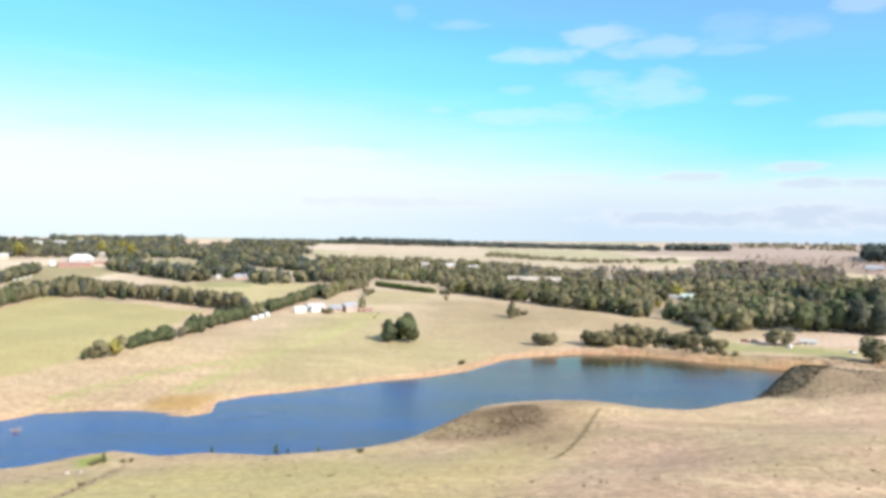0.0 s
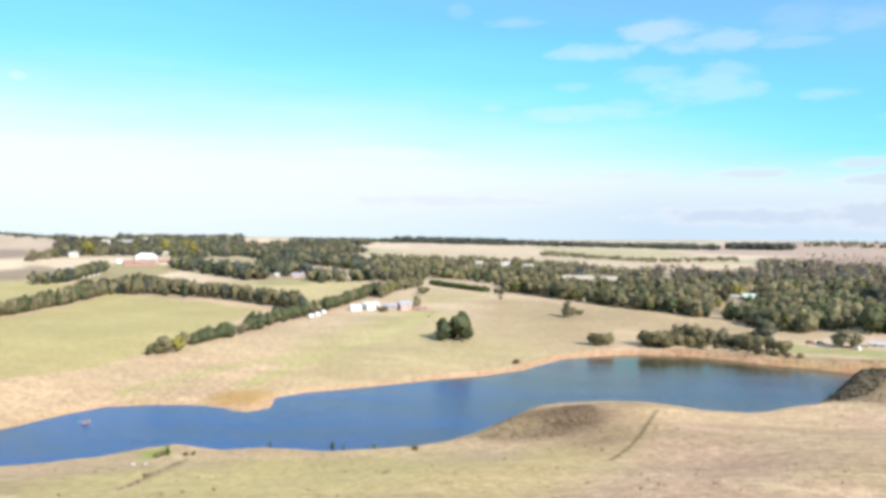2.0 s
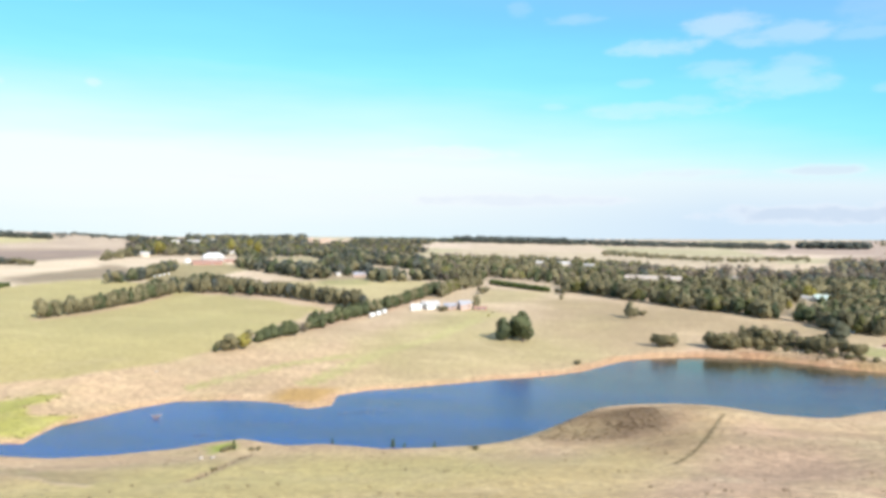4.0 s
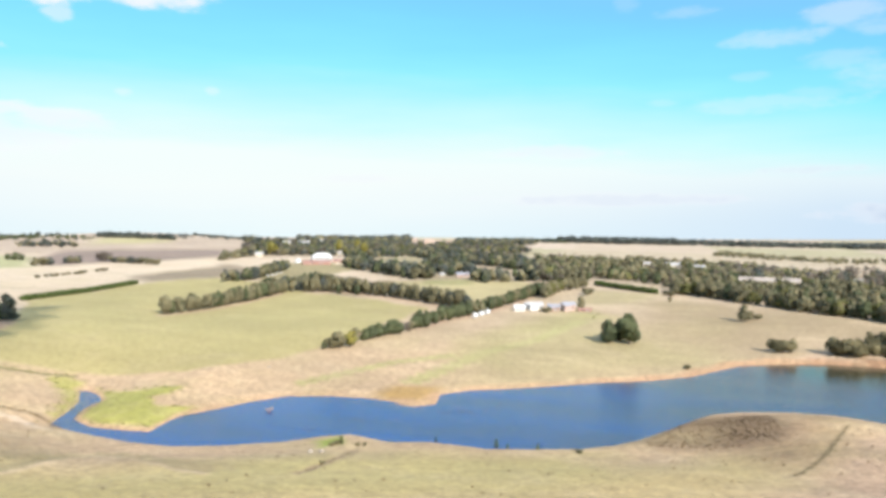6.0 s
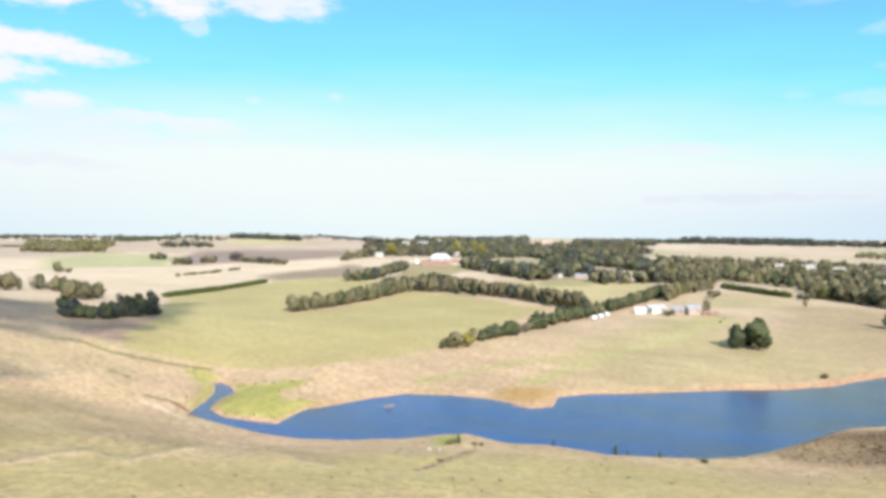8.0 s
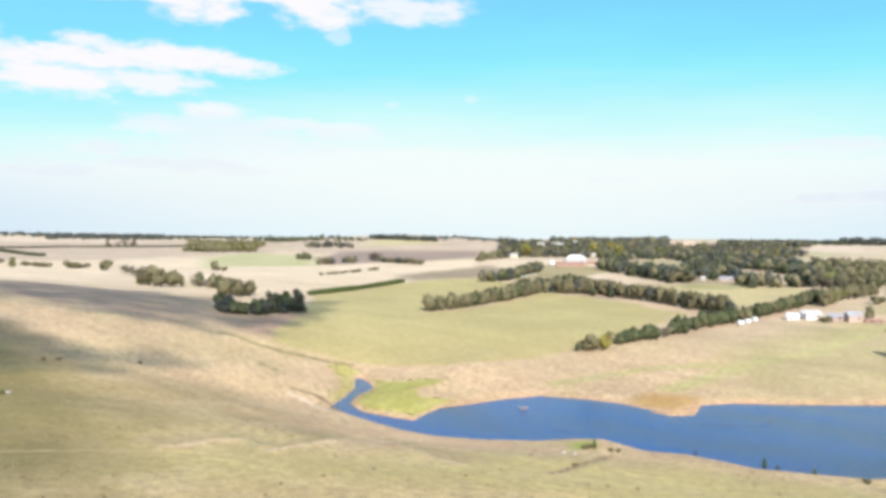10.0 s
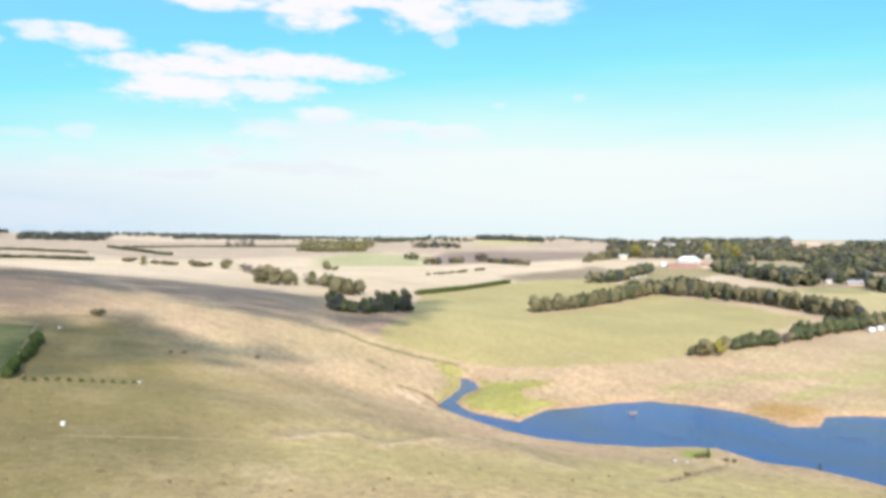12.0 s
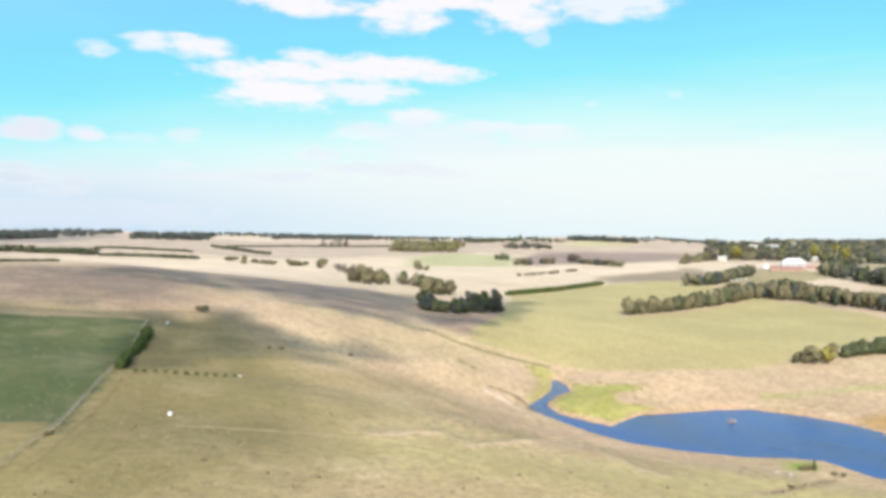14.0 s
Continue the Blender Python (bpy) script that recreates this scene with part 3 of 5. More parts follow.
# ---- the lie of the land: water at 0 m, hills as smooth rises ----
HILLS = (
    (-20, 20, 16, 115, 95),      # the rise under the flight
    (-430, 30, 38, 200, 165),    # long grazing hill
    (130, 110, 15, 110, 90),     # rise beside the dam
    (-1150, 1450, 16, 420, 420), # wooded rise
    (-1900, 500, 10, 500, 350),
    (-300, 1700, 8, 500, 300),
    (-850, 1060, 20, 170, 150),  # bald hill with a wooded top
    (-640, 930, 5, 200, 120),
    (-2600, 900, 16, 500, 500),
    (-2300, 250, 10, 500, 300),
    (1500, 2900, 24, 800, 700),  # far plateau
    (-700, 2300, 10, 600, 350),
)
BLUFFS = (
    (172, 318, 4.2, 30, 38),      # spur at the end of the dam
    (149, 309, 4.4, 13, 16),      # its steep nose
    (28, 250, 2.6, 34, 15),        # mound on the shore
)
# worn banks and ditches: line, rise, width
STEPS = (("hill_path", 0.5, 2.6), ("hill_path_west", 0.5, 2.6), ("hill_dip", -0.7, 4.0), ("hill_dip_west", -0.7, 4.0), ("terrace", 0.5, 2.2), ("bank_rim", 0.7, 1.6), ("drain", -0.9, 2.2), ("near_gully", -0.4, 1.8))
PROFILE = ((0, 0), (280, 0), (450, 7), (700, 16), (1000, 25), (1600, 34), (2600, 42), (4000, 45), (5200, 46))


def along(px, py, line, closed=False):
    """Distance of points to a line of corners."""
    best = np.full(np.shape(px), 1e9)
    ends = list(zip(line, line[1:])) + ([(line[-1], line[0])] if closed else [])
    for (ax, ay), (bx, by) in ends:
        dx, dy = bx - ax, by - ay
        u = np.clip(((px - ax) * dx + (py - ay) * dy) / max(dx * dx + dy * dy, 1e-9), 0, 1)
        best = np.minimum(best, np.hypot(px - ax - u * dx, py - ay - u * dy))
    return best


def inside(px, py, ring):
    """Which points lie inside a ring of corners."""
    odd = np.zeros(np.shape(px), bool)
    for (ax, ay), (bx, by) in zip(ring, ring[1:] + ring[:1]):
        if ay != by:
            odd ^= ((ay > py) != (by > py)) & (px < (bx - ax) * (py - ay) / (by - ay) + ax)
    return odd


def height(px, py):
    """Height of the ground at points, in metres above the water."""
    px, py = np.asarray(px, float), np.asarray(py, float)
    shore = along(px, py, LAKE, True)
    wet = inside(px, py, LAKE)
    r = np.hypot(px, py)
    z = np.interp(r, [p[0] for p in PROFILE], [p[1] for p in PROFILE])
    for cx, cy, h, sx, sy in HILLS:
        z = z + h * np.exp(-((px - cx) / sx) ** 2 / 2 - ((py - cy) / sy) ** 2 / 2)
    z = z + 0.5 * np.sin(px / 31 + 1.3 * np.sin(py / 47)) * np.sin(py / 38 + px / 90)
    z = z + 0.004 * np.maximum(r - 700, 0) * np.sin(px / 420 + 0.7) * np.sin(py / 530 + px / 700) * 0.6
    # gullies and worn terraces on the near slopes
    near = np.exp(-(((r - 210) / 120) ** 2))
    z = z + near * (0.9 * np.sin((0.55 * px + py) / 19 + 2 * np.sin(px / 63)) + 0.6 * np.sin((px - 0.8 * py) / 13 + 1.5 * np.sin(py / 41)))
    for key, rise, wide in STEPS:
        z = z + rise * np.exp(-((along(px, py, LINES[key]) / wide) ** 2))
    ease = 1 - np.exp(-((shore / 55) ** 1.4))
    land = 0.18 * np.minimum(shore, 6) + np.maximum(z, 0) * ease
    steep = 1 - np.exp(-((shore / 3.8) ** 1.5))
    for cx, cy, h, sx, sy in BLUFFS:
        land = land + steep * h * np.exp(-((px - cx) / sx) ** 2 / 2 - ((py - cy) / sy) ** 2 / 2)
    bank = 1 - np.exp(-((np.maximum(shore - 0.6, 0) / 2.2) ** 2))
    worn = 1 + 0.35 * np.sin(px / 3.1 + 2 * np.sin(py / 5.3)) * np.sin(py / 2.7 + px / 7.1)
    land = land + 1.2 * worn * bank * np.exp(-((shore / 26) ** 2)) * np.clip((px - 20) / 50, 0, 1) * np.clip((py - 335) / 20, 0, 1)
    return np.where(wet, -0.15 - np.minimum(shore * 0.12, 3), land)

# ---- materials ----
def surface(name, build, rough=0.9, metal=0.0, bump=None):
    """A material; build(N, where) gives its colour, and may give roughness."""
    m = bpy.data.materials.new(name)
    m.use_nodes = True
    n = Nodes(m.node_tree)
    where = n.add("ShaderNodeNewGeometry").outputs["Position"]
    p = n.add("ShaderNodeBsdfPrincipled")
    n.wire(build(n, where), p.inputs["Base Color"])
    p.inputs["Roughness"].default_value, p.inputs["Metallic"].default_value = rough, metal
    p.inputs["Specular IOR Level"].default_value = 0.3
    if bump:
        scale, strength, far = bump
        b = n.add("ShaderNodeBump")
        b.inputs["Strength"].default_value, b.inputs["Distance"].default_value = strength, far
        n.wire(n.noise(where, scale, 5.0, 0.65), b.inputs["Height"])
        n.wire(b.outputs[0], p.inputs["Normal"])
    n.wire(p.outputs[0], n.add("ShaderNodeOutputMaterial").inputs[0])
    return m


def mottled(a, b, scale=0.6):
    def build(n, where):
        return n.mix(n.ramp(n.noise(where, scale, 5.0, 0.6), (0.35, 0.0), (0.65, 1.0)), (*a, 1), (*b, 1))
    return build


def grass(n, where):
    att = n.add("ShaderNodeAttribute")
    att.attribute_name = "tint"
    rough = n.add("ShaderNodeAttribute")
    rough.attribute_name = "wild"
    wild = rough.outputs["Fac"]
    base = att.outputs["Color"]
    # green flushes in the dry grass
    flush = n.math("MULTIPLY", n.ramp(n.noise(where, 0.017, 5.0, 0.62), (0.46, 0.0), (0.64, 1.0)), n.math("MULTIPLY", wild, 0.42))
    base = n.mix(flush, base, (0.335, 0.295, 0.13, 1))
    # bleached and brown patches
    pale = n.math("MULTIPLY", n.ramp(n.noise(where, 0.05, 6.0, 0.68), (0.50, 0.0), (0.68, 1.0)), n.math("MULTIPLY", wild, 0.5))
    base = n.mix(pale, base, (0.56, 0.43, 0.27, 1))
    brown = n.math("MULTIPLY", n.ramp(n.noise(where, 0.13, 6.0, 0.72), (0.54, 0.0), (0.74, 1.0)), n.math("MULTIPLY", wild, 0.4))
    base = n.mix(brown, base, (0.28, 0.205, 0.12, 1))
    # worn bands along the slopes
    lie = n.add("ShaderNodeMapping")
    n.wire(where, lie.inputs[0])
    lie.inputs["Rotation"].default_value = (0, 0, -0.20)
    lie.inputs["Scale"].default_value = (0.22, 1.0, 1.0)
    band = n.ramp(n.noise(lie.outputs[0], 0.055, 4.0, 0.6), (0.36, 0.80), (0.5, 1.0), (0.64, 1.15))
    base = n.mix(n.math("MULTIPLY", wild, 0.8), base, band, "MULTIPLY")
    # tufts
    much = n.math("ADD", n.math("MULTIPLY", wild, 0.6), 0.25)
    tuft = n.ramp(n.noise(where, 0.42, 5.0, 0.72), (0.34, 0.60), (0.5, 1.0), (0.66, 1.30))
    base = n.mix(much, base, tuft, "MULTIPLY")
    fine = n.ramp(n.noise(where, 1.5, 4.0, 0.7), (0.3, 0.6), (0.5, 1.0), (0.7, 1.32))
    base = n.mix(much, base, fine, "MULTIPLY")
    broad = n.ramp(n.noise(where, 0.02, 3.0, 0.5), (0.3, 0.92), (0.7, 1.07))
    return n.mix(1.0, base, broad, "MULTIPLY")


def leafy(dark, light, spread=0.35):
    def build(n, where):
        info = n.add("ShaderNodeObjectInfo").outputs["Random"]
        island = n.add("ShaderNodeNewGeometry").outputs["Random Per Island"]
        big = n.noise(where, 0.12, 3.0)
        own = n.add("ShaderNodeAttribute")
        own.attribute_name = "own"
        info = n.math("ADD", info, n.math("MULTIPLY", n.math("SUBTRACT", own.outputs["Fac"], 0.5), 2.2))
        f = n.math("ADD", n.math("MULTIPLY", island, 0.36), n.math("ADD", n.math("MULTIPLY", info, spread), n.math("MULTIPLY", n.math("SUBTRACT", big, 0.4), 0.7)), clamp=True)
        return n.mix(f, (*dark, 1), (*light, 1))
    return build


def foliage(name, dark, light, spread=0.35):
    """Leaves: a dull surface that lets some light through."""
    m = surface(name, leafy(dark, light, spread), 0.75)
    t = m.node_tree
    skin = next(k for k in t.nodes if k.type == "BSDF_PRINCIPLED")
    end = next(k for k in t.nodes if k.type == "OUTPUT_MATERIAL")
    thin, both = t.nodes.new("ShaderNodeBsdfTranslucent"), t.nodes.new("ShaderNodeMixShader")
    t.links.new(skin.inputs["Base Color"].links[0].from_socket, thin.inputs[0])
    both.inputs[0].default_value = 0.48
    t.links.new(skin.outputs[0], both.inputs[1])
    t.links.new(thin.outputs[0], both.inputs[2])
    t.links.new(both.outputs[0], end.inputs[0])
    return m


GRASS = surface("grass", grass, 0.95, bump=(0.9, 0.5, 0.5))
GUM = foliage("gum_leaves", (0.178, 0.165, 0.098), (0.36, 0.326, 0.194), 0.55)
# gum leaves with the blue of distance haze put into their colour
HAZE_GUM = foliage("haze_gum_leaves", (0.095, 0.110, 0.098), (0.185, 0.200, 0.170))
PINE = foliage("pine_needles", (0.098, 0.110, 0.084), (0.192, 0.200, 0.134))
SHRUB = foliage("shrub_leaves", (0.150, 0.140, 0.075), (0.31, 0.268, 0.15))
FRESH = foliage("fresh_leaves", (0.075, 0.115, 0.03), (0.18, 0.225, 0.07))
YELLOW = foliage("autumn_leaves", (0.30, 0.265, 0.065), (0.48, 0.43, 0.12))
GREY = foliage("bare_twigs", (0.155, 0.13, 0.105), (0.32, 0.27, 0.215))
DRY = foliage("dry_stalks", (0.17, 0.12, 0.065), (0.34, 0.25, 0.14))
PALE = foliage("pale_stalks", (0.36, 0.30, 0.185), (0.52, 0.44, 0.29))
ROCK = surface("pale_rock", mottled((0.26, 0.23, 0.19), (0.38, 0.34, 0.29), 1.5), 0.9, bump=(3.0, 0.5, 0.2))
DRIFT = surface("dead_twigs", mottled((0.30, 0.20, 0.16), (0.44, 0.32, 0.26), 1.5), 0.9)
BREAK = foliage("windbreak_leaves", (0.062, 0.078, 0.045), (0.160, 0.178, 0.098))
LIME = foliage("lime_leaves", (0.16, 0.16, 0.06), (0.32, 0.31, 0.12))
CYPRESS = foliage("cypress_leaves", (0.092, 0.115, 0.066), (0.205, 0.228, 0.110))
HEATH = foliage("dead_bracken", (0.125, 0.088, 0.052), (0.25, 0.175, 0.105))
SCRUB = foliage("shaded_scrub", (0.05, 0.045, 0.032), (0.13, 0.105, 0.068))
BARK = surface("bark", mottled((0.10, 0.075, 0.055), (0.22, 0.18, 0.14), 2.0), 0.9, bump=(4.0, 0.5, 0.1))
WHITE = surface("white_paint", mottled((0.54, 0.54, 0.53), (0.66, 0.66, 0.65), 0.5), 0.6)
CREAM = surface("cream_board", mottled((0.46, 0.41, 0.33), (0.56, 0.50, 0.41), 0.5), 0.7)
BRICK = surface("red_brick", mottled((0.40, 0.29, 0.25), (0.50, 0.38, 0.33), 1.2), 0.85)
STONE = surface("sandstone", mottled((0.38, 0.29, 0.23), (0.48, 0.38, 0.31), 0.5), 0.85)
STEEL = surface("zinc_roof", mottled((0.34, 0.34, 0.34), (0.46, 0.46, 0.45), 0.4), 0.6)
GREY_ROOF = surface("grey_roof", mottled((0.25, 0.26, 0.30), (0.36, 0.37, 0.40), 0.6), 0.6)
RED_ROOF = surface("red_roof", mottled((0.27, 0.15, 0.12), (0.36, 0.22, 0.18), 0.5), 0.7)
TAN_ROOF = surface("faded_roof", mottled((0.36, 0.31, 0.27), (0.46, 0.40, 0.35), 0.5), 0.7)
GREEN_ROOF = surface("pale_green_roof", mottled((0.38, 0.47, 0.43), (0.48, 0.56, 0.52), 0.5), 0.55)
DARK = surface("dark_glass", mottled((0.02, 0.025, 0.03), (0.05, 0.055, 0.06), 0.8), 0.15)
RUBBER = surface("rubber", mottled((0.015, 0.015, 0.015), (0.03, 0.03, 0.03), 3.0), 0.8)
RED_CAR = surface("dark_red_paint", mottled((0.20, 0.03, 0.03), (0.24, 0.05, 0.05), 0.3), 0.3)
POST = surface("weathered_post", mottled((0.22, 0.19, 0.15), (0.36, 0.32, 0.26), 2.0), 0.9)
WIRE = surface("wire", mottled((0.30, 0.30, 0.30), (0.42, 0.42, 0.42), 1.0), 0.5, 0.7)
PALE_CONCRETE = surface("pale_concrete", mottled((0.30, 0.28, 0.25), (0.42, 0.40, 0.36), 1.5), 0.85, bump=(3.0, 0.3, 0.05))
PLASTIC = surface("white_wrap", mottled((0.52, 0.53, 0.53), (0.64, 0.65, 0.64), 1.0), 0.4)


def lake_water():
    m = bpy.data.materials.new("lake_water")
    m.use_nodes = True
    n = Nodes(m.node_tree)
    where = n.add("ShaderNodeNewGeometry").outputs["Position"]
    p = n.add("ShaderNodeBsdfPrincipled")
    long = n.add("ShaderNodeMapping")
    n.wire(where, long.inputs[0])
    long.inputs["Rotation"].default_value = (0, 0, -0.45)
    long.inputs["Scale"].default_value = (0.35, 1.0, 1.0)
    # the greyer base colour paints reflected haze, in patches and towards the east
    sheen = n.ramp(n.noise(long.outputs[0], 0.026, 5.0, 0.62), (0.44, 0.0), (0.60, 1.0))
    sep = n.add("ShaderNodeSeparateXYZ")
    n.wire(where, sep.inputs[0])
    sheen = n.math("ADD", n.math("MULTIPLY", sheen, 0.6), n.math("MULTIPLY", n.span(sep.outputs[0], -50.0, 40.0), 0.8), clamp=True)
    calm = n.ramp(n.noise(long.outputs[0], 0.05, 3.0, 0.6), (0.4, WATER_ROUGH[0]), (0.62, WATER_ROUGH[1]))
    # sheltered water under the trees lies still; its olive base colour paints their reflection
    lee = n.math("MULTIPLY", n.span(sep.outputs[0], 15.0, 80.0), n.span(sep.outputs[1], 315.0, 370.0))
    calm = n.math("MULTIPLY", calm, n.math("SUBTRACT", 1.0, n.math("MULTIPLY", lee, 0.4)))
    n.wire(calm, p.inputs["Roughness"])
    lake_hue = n.mix(sheen, (*WATER_DEEP, 1), (*WATER_SHEEN, 1))
    n.wire(n.mix(lee, lake_hue, (0.045, 0.045, 0.026, 1)), p.inputs["Base Color"])
    p.inputs["IOR"].default_value = 1.33
    b = n.add("ShaderNodeBump")
    b.inputs["Distance"].default_value = WATER_WAVE
    n.wire(n.math("MULTIPLY", n.span(sep.outputs[0], -60.0, 20.0, 1.0, 1.15), n.span(lee, 0.0, 1.0, 1.0, 0.4)), b.inputs["Strength"])
    n.wire(n.noise(where, 0.9, 4.0, 0.6), b.inputs["Height"])
    n.wire(b.outputs[0], p.inputs["Normal"])
    n.wire(p.outputs[0], n.add("ShaderNodeOutputMaterial").inputs[0])
    return m


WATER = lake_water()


# ---- mesh helpers ----
def mesh_from(name, verts, faces, material):
    me = bpy.data.meshes.new(name)
    me.from_pydata([tuple(v) for v in verts], [], faces)
    me.materials.append(material)
    return me


def part(name, bm, material, parent, label=""):
    """One mesh object under a thing or under a part. bm: a bmesh or a mesh."""
    if isinstance(bm, bmesh.types.BMesh):
        me = bpy.data.meshes.new(name)
        bm.to_mesh(me)
        bm.free()
        me.materials.append(material)
    else:
        me = bm
    ob = new(name, me)
    ob.parent = parent
    return tagged(ob, label)


def thing(name, m, label, category, group=""):
    ob = new(name)
    ob.matrix_world = m
    return tagged(ob, label, category, group)


def box(sx, sy, sz, x=0, y=0, z=0, bevel=0.0, bm=None):
    """A box standing on z, bevelled."""
    bm = bm or bmesh.new()
    made = bmesh.ops.create_cube(bm, size=1, matrix=Matrix.Translation((x, y, z + sz / 2)) @ Matrix.Diagonal((sx, sy, sz, 1)))
    if bevel:
        edges = list({e for v in made["verts"] for e in v.link_edges})
        bmesh.ops.bevel(bm, geom=edges, offset=bevel, segments=2, affect="EDGES", profile=0.5)
    return bm


def tube(points, radii, sides=6):
    """Vertices and faces of a tapered tube through points."""
    verts, faces = [], []
    for i, (p, r) in enumerate(zip(points, radii)):
        a = Vector(points[min(i + 1, len(points) - 1)]) - Vector(points[max(i - 1, 0)])
        q = a.to_track_quat("Z", "Y")
        for k in range(sides):
            w = 2 * math.pi * k / sides
            verts.append(Vector(p) + q @ Vector((math.cos(w) * r, math.sin(w) * r, 0)))
    for i in range(len(points) - 1):
        for k in range(sides):
            a, b = i * sides + k, i * sides + (k + 1) % sides
            faces.append((a, b, b + sides, a + sides))
    faces.append(tuple(range((len(points) - 1) * sides, len(points) * sides)))
    return verts, faces


# ---- the ground: one sheet to the horizon, with the lake's bed in it ----
TAN, STRAW = (0.425, 0.316, 0.198), (0.475, 0.375, 0.27)
FIELD_COLOURS = {
    "meadow": ((0.352, 0.303, 0.136), 0.3), "clearing_hill": ((0.34, 0.29, 0.17), 0.3), "clearing_track": ((0.44, 0.35, 0.24), 0.3), "garden": ((0.29, 0.27, 0.12), 0.4), "clearing_east": ((0.50, 0.41, 0.24), 0.3), "clearing_west": ((0.48, 0.38, 0.27), 0.3), "back_meadow": ((0.40, 0.335, 0.175), 0.2), "left_meadow": ((0.28, 0.235, 0.125), 0.3),
    "marsh": ((0.315, 0.312, 0.085), 0.5), "creek_bank": ((0.34, 0.315, 0.10), 0.35), "pasture": ((0.064, 0.086, 0.028), 0.3),
    "mound_scrub": ((0.17, 0.12, 0.07), 0.5), "east_slope": ((0.325, 0.248, 0.148), 0.5), "far_plain": ((0.36, 0.275, 0.225), 0.3), "far_green": ((0.36, 0.35, 0.19), 0.15), "ploughed": ((0.235, 0.18, 0.15), 0.15), "hill_green": ((0.41, 0.37, 0.20), 0.3), "heath": ((0.30, 0.22, 0.175), 0.6), "slump": ((0.50, 0.37, 0.25), 0.3), "ploughed_strip": ((0.24, 0.19, 0.13), 0.15),
    "yard": ((0.50, 0.375, 0.285), 0.2), "lawn": ((0.27, 0.265, 0.115), 0.4), "shore_grass": ((0.24, 0.29, 0.06), 0.1),
    "mound_brown": ((0.305, 0.215, 0.122), 0.9), "bracken": ((0.205, 0.142, 0.086), 0.8), "spur_bracken": ((0.215, 0.155, 0.10), 0.5), "spur_dark": ((0.10, 0.08, 0.055), 0.5), "slope_green": ((0.362, 0.298, 0.162), 0.5), "house_green": ((0.33, 0.296, 0.125), 0.5),
    "mid_field": ((0.37, 0.305, 0.17), 0.4), "dam_slope": ((0.435, 0.308, 0.208), 1.0), "front_paddock": ((0.20, 0.165, 0.06), 0.4), "far_grey": ((0.26, 0.22, 0.19), 0.2), "ochre_shore": ((0.37, 0.245, 0.095), 0.5), "bare_bank": ((0.335, 0.225, 0.145), 1.0),
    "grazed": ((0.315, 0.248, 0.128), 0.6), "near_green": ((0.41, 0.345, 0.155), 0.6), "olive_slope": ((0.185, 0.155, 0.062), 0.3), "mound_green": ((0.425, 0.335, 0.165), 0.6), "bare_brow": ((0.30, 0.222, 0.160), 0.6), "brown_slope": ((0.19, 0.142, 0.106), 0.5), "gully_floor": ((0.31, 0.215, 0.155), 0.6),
}
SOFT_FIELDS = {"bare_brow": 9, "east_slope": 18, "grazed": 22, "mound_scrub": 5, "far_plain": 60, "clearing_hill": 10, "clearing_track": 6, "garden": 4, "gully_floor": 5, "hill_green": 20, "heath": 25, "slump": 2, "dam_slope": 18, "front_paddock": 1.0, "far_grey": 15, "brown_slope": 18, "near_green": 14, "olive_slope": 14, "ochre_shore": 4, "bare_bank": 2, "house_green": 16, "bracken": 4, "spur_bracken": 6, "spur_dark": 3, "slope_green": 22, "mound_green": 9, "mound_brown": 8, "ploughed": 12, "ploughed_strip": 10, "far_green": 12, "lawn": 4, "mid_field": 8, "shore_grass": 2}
LINE_COLOURS = {
    # hill_path's pale crest and hill_dip's olive hollow put the slope's shading into colour
    "drain": ((0.25, 0.21, 0.105), 2.0), "hill_path": ((0.465, 0.36, 0.235), 1.2), "hill_path_west": ((0.465, 0.36, 0.235), 1.2), "hill_dip": ((0.335, 0.27, 0.145), 4.5), "hill_dip_west": ((0.335, 0.27, 0.145), 4.5), "track": ((0.15, 0.12, 0.05), 0.3),
    # bank_step is brown earth with the slumped bank's shading put into its colour
    "bank_step": ((0.23, 0.165, 0.10), 1.1), "bank_rim": ((0.52, 0.42, 0.30), 1.5), "terrace": ((0.36, 0.27, 0.165), 0.8),
    "crest_path": ((0.33, 0.265, 0.145), 0.55), "swale": ((0.36, 0.325, 0.15), 4.0), "swale_west": ((0.36, 0.325, 0.15), 3.0), "near_gully": ((0.29, 0.21, 0.135), 0.9), "old_fence": ((0.22, 0.175, 0.09), 0.55), "field_edge": ((0.25, 0.19, 0.11), 1.0), "hollow": ((0.20, 0.18, 0.07), 1.2), "scar": ((0.46, 0.35, 0.22), 1.8),
}


